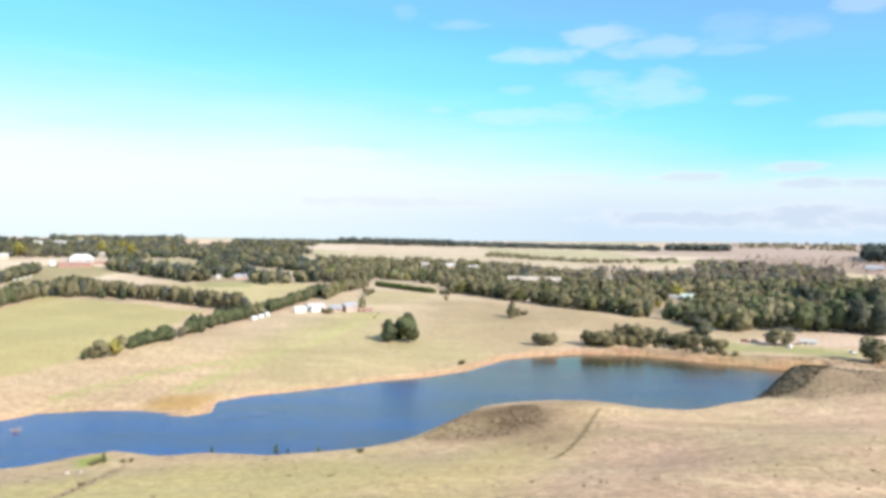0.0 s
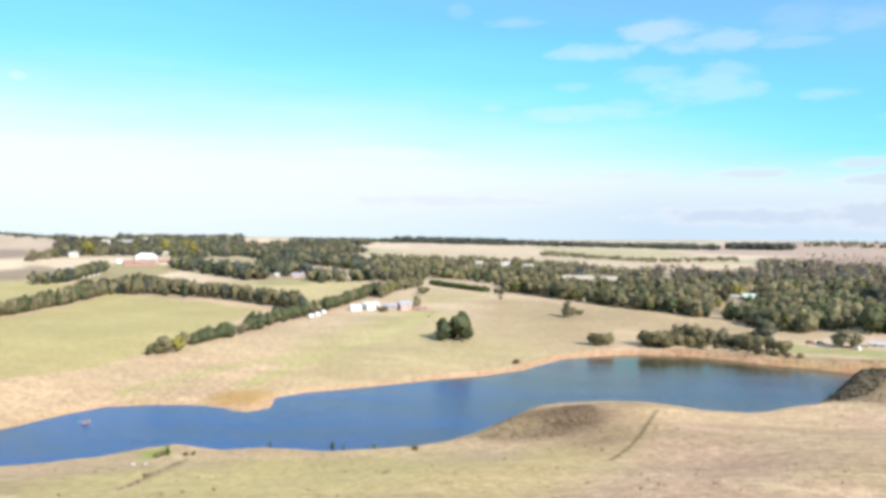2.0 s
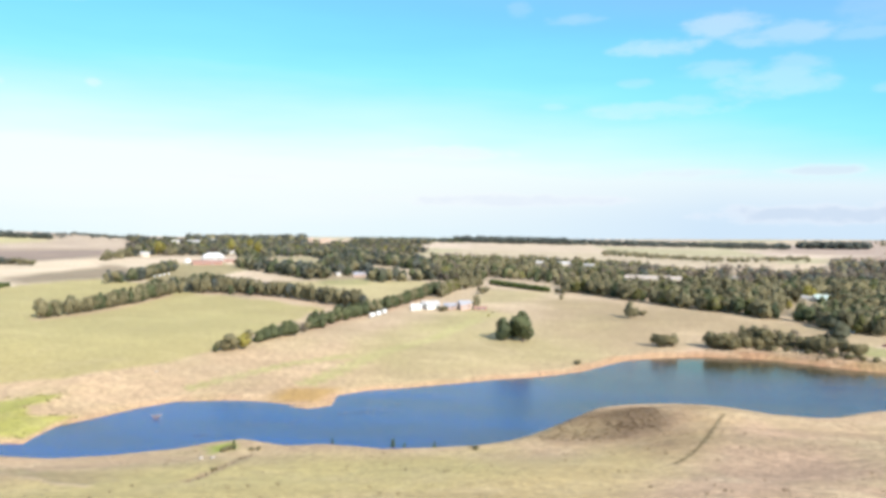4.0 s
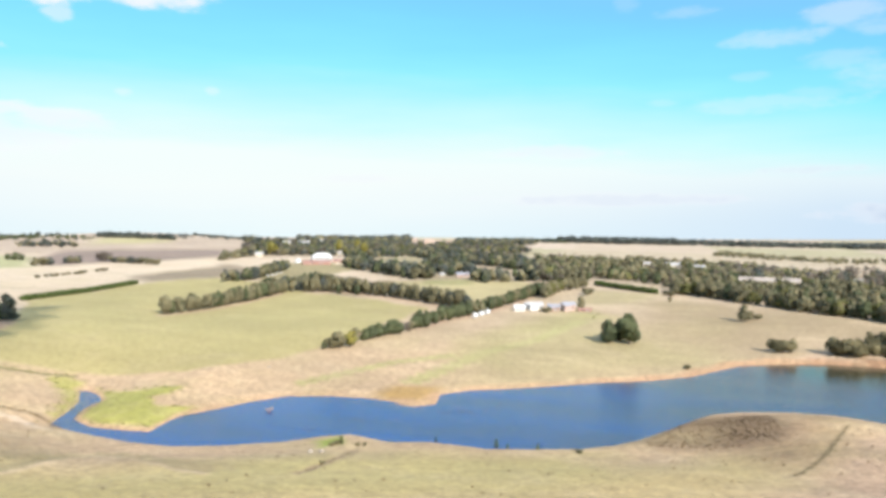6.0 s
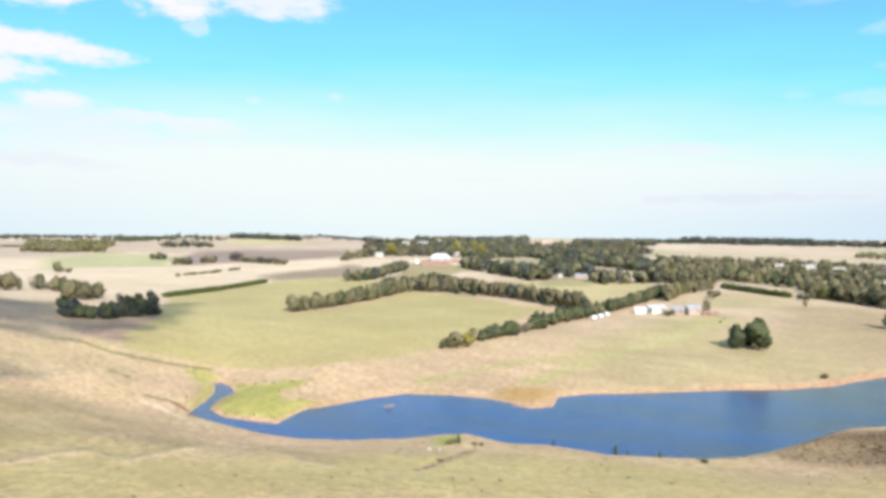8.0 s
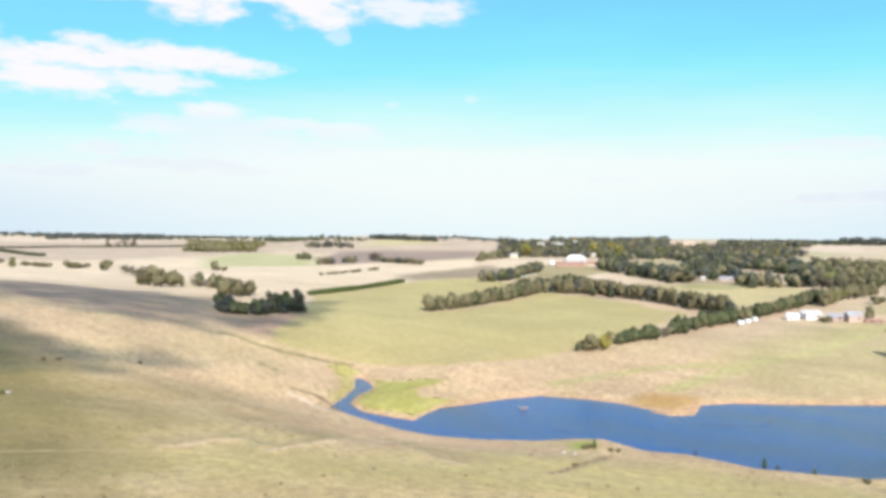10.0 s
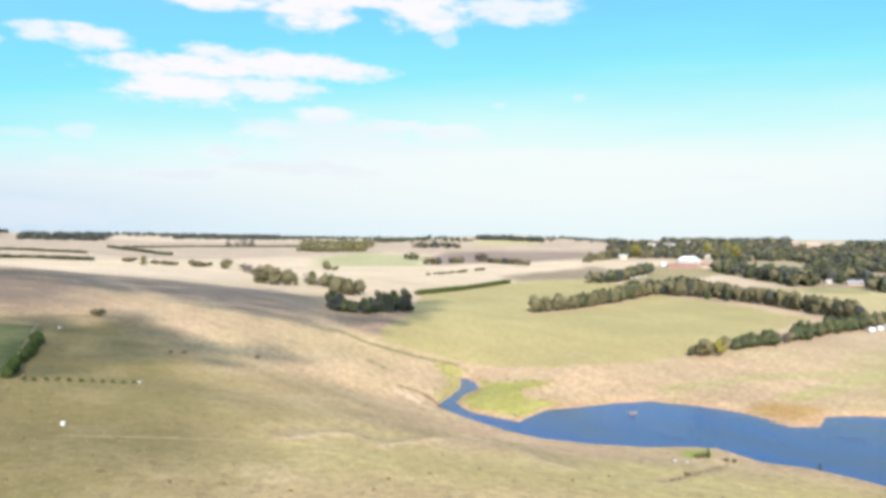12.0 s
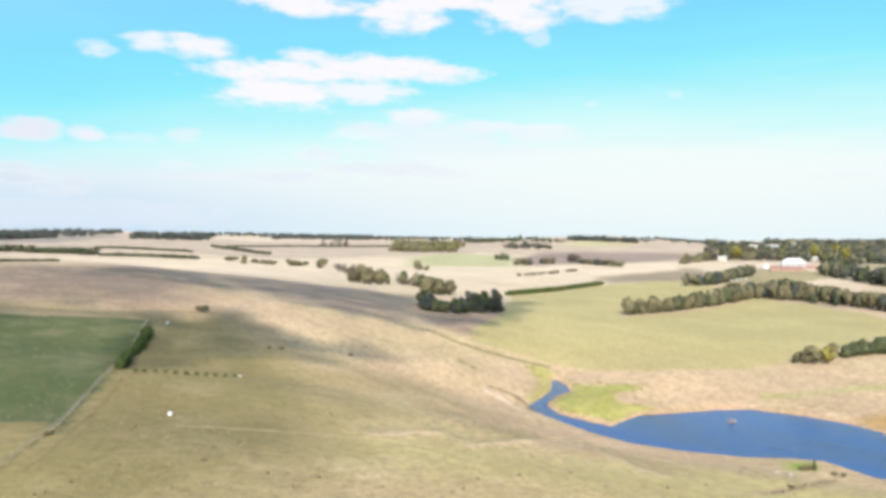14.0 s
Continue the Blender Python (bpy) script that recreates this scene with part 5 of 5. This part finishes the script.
def building(kind, x, y, length, tall, turn):
    name, label, wall_m, roof_m, deep, windows, chimney = BUILDING_KINDS[kind]
    m = Matrix.Translation((x, y, float(height(x, y)))) @ Matrix.Rotation(math.atan2(-x, y) + radians(turn), 4, "Z")
    ob = thing(name, m, label, "building")
    w = max(length * deep, 4.0)
    rise = tall * 0.55 if kind == "big_shed" else min(tall * 0.4, w * 0.3)
    h = tall - rise
    if kind == "big_shed":
        part("wall", box(length, w, h + 0.6, 0, 0, -0.6, 0.05), wall_m, ob)
        roof = part("roof", hipped(length, w, h, rise), roof_m, ob)
    else:
        part("wall", gabled_walls(length, w, h, rise), wall_m, ob)
        roof = part("roof", gable(length, w, h, rise), roof_m, ob)
    step = length / (windows + 1)
    wh, ww = min(1.3, h * 0.45), min(1.5, step * 0.5)
    for side in (-1, 1):
        for k in range(windows):
            wx = -length / 2 + step * (k + 1)
            if side == -1 and k == windows // 2:
                d = part("door", box(min(1.0, step * 0.5), 0.1, min(2.05, h * 0.8), wx, side * (w / 2 + 0.03), 0, 0.02), GREY_ROOF, ob)
                part("handle", box(0.05, 0.08, 0.12, wx + 0.3, side * (w / 2 + 0.1), 1.0, 0.01), STEEL, d)
                continue
            frame_ = part("window", box(ww + 0.16, 0.08, wh + 0.16, wx, side * (w / 2 + 0.02), h * 0.35 - 0.08, 0.02), WHITE, ob)
            part("pane", box(ww, 0.06, wh, wx, side * (w / 2 + 0.045), h * 0.35, 0.0), DARK, frame_)
    if chimney:
        part("chimney", box(0.7, 0.7, rise + 1.0, length * 0.28, 0, h + rise * 0.2, 0.04), BRICK, roof)
    if kind in ("white_farmhouse", "brick_house", "green_roof_house"):
        # veranda or lean-to wing
        part("wing", gabled_walls(length * 0.42, w * 0.8, h * 0.85, rise * 0.8), wall_m, ob).location = (-length * 0.22, -w * 0.75, 0)
        part("wing_roof", gable(length * 0.42, w * 0.8, h * 0.85, rise * 0.8), roof_m, ob).location = (-length * 0.22, -w * 0.75, 0)
    return ob


for row in BUILDINGS:
    building(*row)


# ---- small things ----
def on_ground(x, y, turn=0.0):
    return Matrix.Translation((x, y, float(height(x, y)))) @ Matrix.Rotation(turn, 4, "Z")


def tank(x, y, tall):
    ob = thing("water_tank", on_ground(x, y), "round white water tank in the paddock", "tank")
    bm = bmesh.new()
    bmesh.ops.create_cone(bm, cap_ends=True, segments=20, radius1=tall * 0.6, radius2=tall * 0.6, depth=tall * 0.8, matrix=Matrix.Translation((0, 0, tall * 0.38)))
    part("shell", bm, PLASTIC, ob)
    bm = bmesh.new()
    bmesh.ops.create_cone(bm, cap_ends=True, segments=20, radius1=tall * 0.63, radius2=tall * 0.12, depth=tall * 0.22, matrix=Matrix.Translation((0, 0, tall * 0.89)))
    part("lid", bm, PLASTIC, ob)


for x, y, tall in SMALL["tanks"]:
    tank(x, y, tall)


def bale(x, y, turn, size):
    ob = thing("wrapped_bale", on_ground(x, y, turn) @ Matrix.Scale(size, 4), "white plastic-wrapped bale beside the tree row", "bale", "bales by the hedge")
    bm = bmesh.new()
    bmesh.ops.create_cone(bm, cap_ends=True, segments=18, radius1=1.5, radius2=1.5, depth=3.4, matrix=Matrix.Translation((0, 0, 1.45)) @ Matrix.Rotation(radians(90), 4, "Y"))
    bmesh.ops.bevel(bm, geom=[e for e in bm.edges if len(e.link_faces) == 2 and any(len(f.verts) > 6 for f in e.link_faces)], offset=0.25, segments=2, affect="EDGES")
    part("wrap", bm, PLASTIC, ob)


for k, (x, y) in enumerate(SMALL["bales"]):
    bale(x, y, 0.6 + 0.2 * k, 1.0 if k < 3 else 0.62)


def car(x, y, turn, paint, words):
    ob = thing("car", on_ground(x, y, turn), words + " car parked on the gravel yard", "car", "cars in the yard")
    body = bmesh.new()
    side = [(-2.1, 0.35), (2.1, 0.35), (2.15, 0.75), (1.3, 0.95), (-2.0, 1.0), (-2.15, 0.7)]
    rings = [[body.verts.new((a, s * 0.85, b)) for a, b in side] for s in (-1, 1)]
    for k in range(6):
        body.faces.new((rings[0][k], rings[0][(k + 1) % 6], rings[1][(k + 1) % 6], rings[1][k]))
    body.faces.new(rings[0]), body.faces.new(rings[1])
    bmesh.ops.recalc_face_normals(body, faces=body.faces)
    bmesh.ops.bevel(body, geom=body.edges[:], offset=0.08, segments=2, affect="EDGES")
    part("body", body, paint, ob)
    cab = bmesh.new()
    low = [cab.verts.new((a, b, 0.95)) for a, b in ((-1.8, -0.78), (0.9, -0.78), (0.9, 0.78), (-1.8, 0.78))]
    up = [cab.verts.new((a, b, 1.45)) for a, b in ((-1.4, -0.62), (0.3, -0.62), (0.3, 0.62), (-1.4, 0.62))]
    for k in range(4):
        cab.faces.new((low[k], low[(k + 1) % 4], up[(k + 1) % 4], up[k]))
    cab.faces.new(up), cab.faces.new(low[::-1])
    part("windows", cab, DARK, ob)
    part("roof", box(1.7, 1.25, 0.06, -0.55, 0, 1.44, 0.02), paint, ob)
    for wx in (-1.3, 1.35):
        for wy in (-0.8, 0.8):
            bm = bmesh.new()
            bmesh.ops.create_cone(bm, cap_ends=True, segments=16, radius1=0.33, radius2=0.33, depth=0.22, matrix=Matrix.Translation((wx, wy, 0.33)) @ Matrix.Rotation(radians(90), 4, "X"))
            tyre = part("tyre", bm, RUBBER, ob)
            bm = bmesh.new()
            bmesh.ops.create_cone(bm, cap_ends=True, segments=12, radius1=0.19, radius2=0.19, depth=0.24, matrix=Matrix.Translation((wx, wy, 0.33)) @ Matrix.Rotation(radians(90), 4, "X"))
            part("rim", bm, STEEL, tyre)


# the grey and the red car are made up; only shadow lies there
for (x, y), turn, paint, words in zip(SMALL["cars"], (0.5, 0.1, 0.3), (WHITE, GREY_ROOF, RED_CAR), ("white", "grey", "made-up dark red")):
    car(x, y, turn, paint, words)


def wire_fence(line, spacing=4.0):
    """Posts and wires along the edge of the pasture."""
    ob = thing("fence", Matrix.Identity(4), "weathered post and wire fence with pale grass along it", "fence")
    n = int(sum(math.dist(a, b) for a, b in zip(line, line[1:])) / spacing)
    bm = box(0.12, 0.12, 1.45, 0, 0, -0.3, 0.02)
    me = bpy.data.meshes.new("post")
    bm.to_mesh(me)
    bm.free()
    me.materials.append(POST)
    tops = []
    for x, y in points_along(line, n):
        z = float(height(x, y))
        p = part("post", me, POST, ob)
        p.location = (x, y, z)
        tops.append((x, y, z))
    for up in (0.35, 0.75, 1.1):
        v, f = tube([(x, y, z + up) for x, y, z in tops], [0.02] * len(tops), 4)
        part("wire", mesh_from("wire", v, f, WIRE), WIRE, ob)


wire_fence(SMALL["fence"])


def tuft_stuff(name, label, category, spots, tall, leaf, material, count, seed):
    """Low growth that nobody could count, as one object."""
    rng = np.random.default_rng(seed)
    verts, faces, total = [], [], 0
    zs = np.maximum(height(np.array([s[0] for s in spots]), np.array([s[1] for s in spots])), 0.0)
    for (x, y), z in zip(spots, zs):
        h = tall * rng.uniform(0.5, 1.4)
        v, f, _ = tufts(rng, [(0, 0, 0.4, 0.6, 0.6, 0.4), (0.4, 0.2, 0.3, 0.4, 0.4, 0.3)], count, leaf)
        verts.append(v * np.array((h * 1.3, h * 1.3, h)) + np.array((x, y, z)))
        faces.append(f + total)
        total += len(v)
    me = bpy.data.meshes.new(name)
    me.from_pydata(np.vstack(verts).tolist(), [], np.vstack(faces).tolist())
    me.materials.append(material)
    me.attributes.new("own", "FLOAT", "POINT").data.foreach_set("value", np.full(total, 0.5))
    return tagged(new(name, me), label, category, kind="stuff")


def scatter(n, az, rad, seed):
    rng = np.random.default_rng(seed)
    a, r = np.radians(rng.uniform(*az, n * 2)), np.sqrt(rng.uniform(rad[0] ** 2, rad[1] ** 2, n * 2))
    x, y = -np.sin(a) * r, np.cos(a) * r
    ok = ~inside(x, y, LAKE) & (along(x, y, LAKE, True) > 1)
    patch = np.array([noise.noise(Vector((p / 30, q / 30, 3))) for p, q in zip(x, y)]) > -0.1
    ok &= patch
    return list(zip(x[ok], y[ok]))[:n]


tuft_stuff("tussocks", "brown and straw tussocks scattered over the dry slopes", "grass", scatter(700, (-38, 90), (95, 300), 5), 0.3, 0.3, DRY, 10, 6)
tuft_stuff("pale_tufts", "small bleached tufts on the grazed slope", "grass", scatter(1500, (40, 92), (95, 240), 51), 0.2, 0.3, PALE, 7, 52)
tuft_stuff("fence_grass", "tall pale grass along the fence", "grass", [(x + random.uniform(-0.5, 0.5), y + random.uniform(-0.5, 0.5)) for x, y in points_along(SMALL["fence"], 620)], 0.22, 0.3, PALE, 10, 8)
tuft_stuff("wall_grass", "pale grass along the row of small shrubs", "grass", [(x + random.uniform(-0.5, 0.5), y + random.uniform(-0.5, 0.5)) for row in ROWS if row[0] == "shrub_wall" for x, y in points_along(row[1], 130)], 0.3, 0.3, PALE, 10, 19)
tuft_stuff("bracken", "dark brown bracken on the mound by the water", "bracken", [(x, y) for x, y in scatter(14000, (-22, 4), (190, 300), 11) if inside(np.array(x), np.array(y), FIELDS["bracken"])][:520], 0.2, 0.45, DRY, 14, 12)
rng = np.random.default_rng(21)


def strewn(ring, many):
    """Points strewn over a patch, on dry land."""
    xs, ys = [p[0] for p in ring], [p[1] for p in ring]
    x, y = rng.uniform(min(xs), max(xs), many * 6), rng.uniform(min(ys), max(ys), many * 6)
    ok = inside(x, y, ring) & ~inside(x, y, LAKE)
    return list(zip(x[ok], y[ok]))[:many]


tuft_stuff("spur_scrub", "dark dry scrub on the steep spur, the slope's shade put into its colour", "scrub", strewn(FIELDS["spur_dark"], 620), 0.4, 0.45, SCRUB, 14, 14)
tuft_stuff("mound_growth", "dark dead scrub on the crown of the mound", "scrub", strewn(FIELDS["mound_scrub"], 200), 0.26, 0.45, HEATH, 12, 41)
tuft_stuff("spur_growth", "brown dead growth on the brow of the spur", "scrub", strewn(FIELDS["spur_bracken"], 600), 0.26, 0.45, HEATH, 12, 39)
rng = np.random.default_rng(31)
ends = FIELDS["bare_bank"]
bank = [(x, y) for x, y in zip(rng.uniform(min(p[0] for p in ends), max(p[0] for p in ends), 6000), rng.uniform(min(p[1] for p in ends), max(p[1] for p in ends), 6000))]
bank = [p for p in bank if inside(np.array(p[0]), np.array(p[1]), ends) and not inside(np.array(p[0]), np.array(p[1]), LAKE)]
tuft_stuff("bank_scrub", "brown dead scrub and rubble on the bare far bank", "scrub", bank[:420], 0.35, 0.4, DRY, 10, 32)
tuft_stuff("fence_growth", "brown growth along an old fence line", "grass", [(x + random.gauss(0, 0.25), y + random.gauss(0, 0.25)) for x, y in points_along(LINES["old_fence"], 110)], 0.2, 0.35, HEATH, 8, 34)
rng = np.random.default_rng(35)
reedy = [(x + rng.normal(0, 1.5), y + rng.normal(0, 1.5)) for x, y in points_along(FIELDS["marsh"] + FIELDS["creek_bank"], 260)]
tuft_stuff("marsh_reeds", "green and brown rushes round the marsh", "rushes", [p for p in reedy if not inside(np.array(p[0]), np.array(p[1]), LAKE)], 0.4, 0.35, LIME, 8, 36)
tuft_stuff("drain_reeds", "olive green reeds along the drain", "reeds", [(x + random.gauss(0, 0.8), y + random.gauss(0, 0.8)) for x, y in points_along(LINES["drain"], 200)], 0.3, 0.35, SHRUB, 8, 15)
tuft_stuff("bank_growth", "dead brown growth on the broken creek bank", "grass", [(x + random.gauss(0, 0.5), y + random.gauss(0, 0.5)) for x, y in points_along(LINES["bank_step"], 90)], 0.25, 0.35, DRY, 8, 38)
tuft_stuff("gully_growth", "dead brown growth along a shallow gully", "grass", [(x + random.gauss(0, 0.6), y + random.gauss(0, 0.6)) for x, y in points_along(LINES["near_gully"], 60)], 0.2, 0.35, HEATH, 8, 37)
tuft_stuff("water_weed", "brown weed breaking the surface of the water", "weed", [(x + random.gauss(0, 2.5), y + random.gauss(0, 1.5)) for x, y in SMALL["reeds"] for k in range(11)], 0.15, 0.5, DRY, 9, 16)


def snag(x, y):
    """A dead bush standing in the shallows."""
    ob = thing("dead_bush", Matrix.Translation((x, y, -0.4)), "dead grey brown bush standing in the shallow water", "dead bush")
    rng = np.random.default_rng(9)
    for k in range(12):
        w, r = 0.52 * k, rng.uniform(1.0, 2.2)
        v, f = tube([(0.1 * math.cos(w), 0.1 * math.sin(w), 0), (r * 0.5 * math.cos(w), r * 0.5 * math.sin(w), 1.0), (r * math.cos(w + 0.3), r * math.sin(w + 0.3), rng.uniform(1.0, 1.7))], [0.12, 0.09, 0.04], 5)
        part("branch", mesh_from("branch", v, f, DRIFT), DRIFT, ob)


snag(*SMALL["snag"])


def trough(x, y):
    """A concrete drinking trough at the end of the shrub row."""
    ob = thing("water_trough", on_ground(x, y, 0.7) @ Matrix.Scale(0.65, 4), "pale concrete drinking trough on the grazed slope", "trough")
    rim = bmesh.new()
    for a, b, c, d in ((1.5, 0, 0.1, 1.2), (-1.5, 0, 0.1, 1.2)):
        bmesh.ops.create_cube(rim, size=1, matrix=Matrix.Translation((a, b, 0.35)) @ Matrix.Diagonal((c, d, 0.7, 1)))
    for b in (0.55, -0.55):
        bmesh.ops.create_cube(rim, size=1, matrix=Matrix.Translation((0, b, 0.35)) @ Matrix.Diagonal((2.9, 0.1, 0.7, 1)))
    part("rim", rim, PALE_CONCRETE, ob)
    part("base", box(2.9, 1.0, 0.14, 0, 0, -0.04, 0.01), PALE_CONCRETE, ob)
    part("water_surface", box(2.88, 0.98, 0.02, 0, 0, 0.5, 0.0), WATER, ob)


trough(*SMALL["trough"])


def rock(x, y, size, seed):
    """A pale boulder half sunk in the grass."""
    bm = bmesh.new()
    bmesh.ops.create_icosphere(bm, subdivisions=3, radius=size)
    for v in bm.verts:
        v.co *= 1 + 0.45 * noise.noise(v.co * (1.1 / size) + Vector((seed, 0, 0)))
        v.co.z *= 0.7
    me = bpy.data.meshes.new("rock")
    bm.to_mesh(me)
    bm.free()
    me.materials.append(ROCK)
    ob = new("rock", me)
    ob.matrix_world = on_ground(x, y, seed) @ Matrix.Translation((0, 0, size * 0.3))
    tagged(ob, "pale weathered boulder lying in the grass", "rock", "boulders")


for k, (x, y) in enumerate(SMALL["rocks"]):
    rock(x, y, 0.6, k)


# ---- clouds that pass behind the flight and shade the slopes ----
def cloud_material():
    m = bpy.data.materials.new("thin_cloud")
    m.use_nodes = True
    n = Nodes(m.node_tree)
    d, t, s = n.add("ShaderNodeBsdfDiffuse"), n.add("ShaderNodeBsdfTransparent"), n.add("ShaderNodeMixShader")
    d.inputs[0].default_value = (0.85, 0.85, 0.87, 1)
    s.inputs[0].default_value = 0.24
    n.wire(t.outputs[0], s.inputs[1])
    n.wire(d.outputs[0], s.inputs[2])
    n.wire(s.outputs[0], n.add("ShaderNodeOutputMaterial").inputs[0])
    return m


CLOUD = cloud_material()


def cloud(ring, seed):
    """A thin heap of vapour high up, puff by puff, over a stretch of ground along the sun's way."""
    rng = np.random.default_rng(seed)
    step = 10.0
    xs, ys = [p[0] for p in ring], [p[1] for p in ring]
    mx, my = sum(xs) / len(xs), sum(ys) / len(ys)
    base = float(height(mx, my))
    verts, faces = [], []
    puff = bmesh.new()
    bmesh.ops.create_icosphere(puff, subdivisions=2, radius=1)
    ball, skin = np.array([v.co[:] for v in puff.verts]), np.array([[v.index for v in f.verts] for f in puff.faces])
    puff.free()
    for gx in np.arange(min(xs), max(xs), step):
        for gy in np.arange(min(ys), max(ys), step):
            x, y = gx + rng.normal(0, 1.2), gy + rng.normal(0, 1.2)
            if inside(np.array(x), np.array(y), ring):
                up = TO_SUN * ((float(height(x, y)) - base) / TO_SUN.z)
                r = step * rng.uniform(0.7, 0.95)
                at = np.array((x - mx - up.x, y - my - up.y, rng.normal(0, 5)))
                faces.append(skin + len(verts) * len(ball))
                verts.append(ball * np.array((r, r, r * 0.4)) + at)
    ob = new("cloud", mesh_from("cloud", np.vstack(verts).tolist(), np.vstack(faces).tolist(), CLOUD))
    ob.matrix_world = Matrix.Translation(Vector((mx, my, base)) + TO_SUN * ((450 - base) / TO_SUN.z))
    return tagged(ob, "thin white cloud drifting high over the hill", "cloud", "drifting clouds")


for k, ring in enumerate(SHADE_CLOUDS):
    cloud(ring, 40 + k)
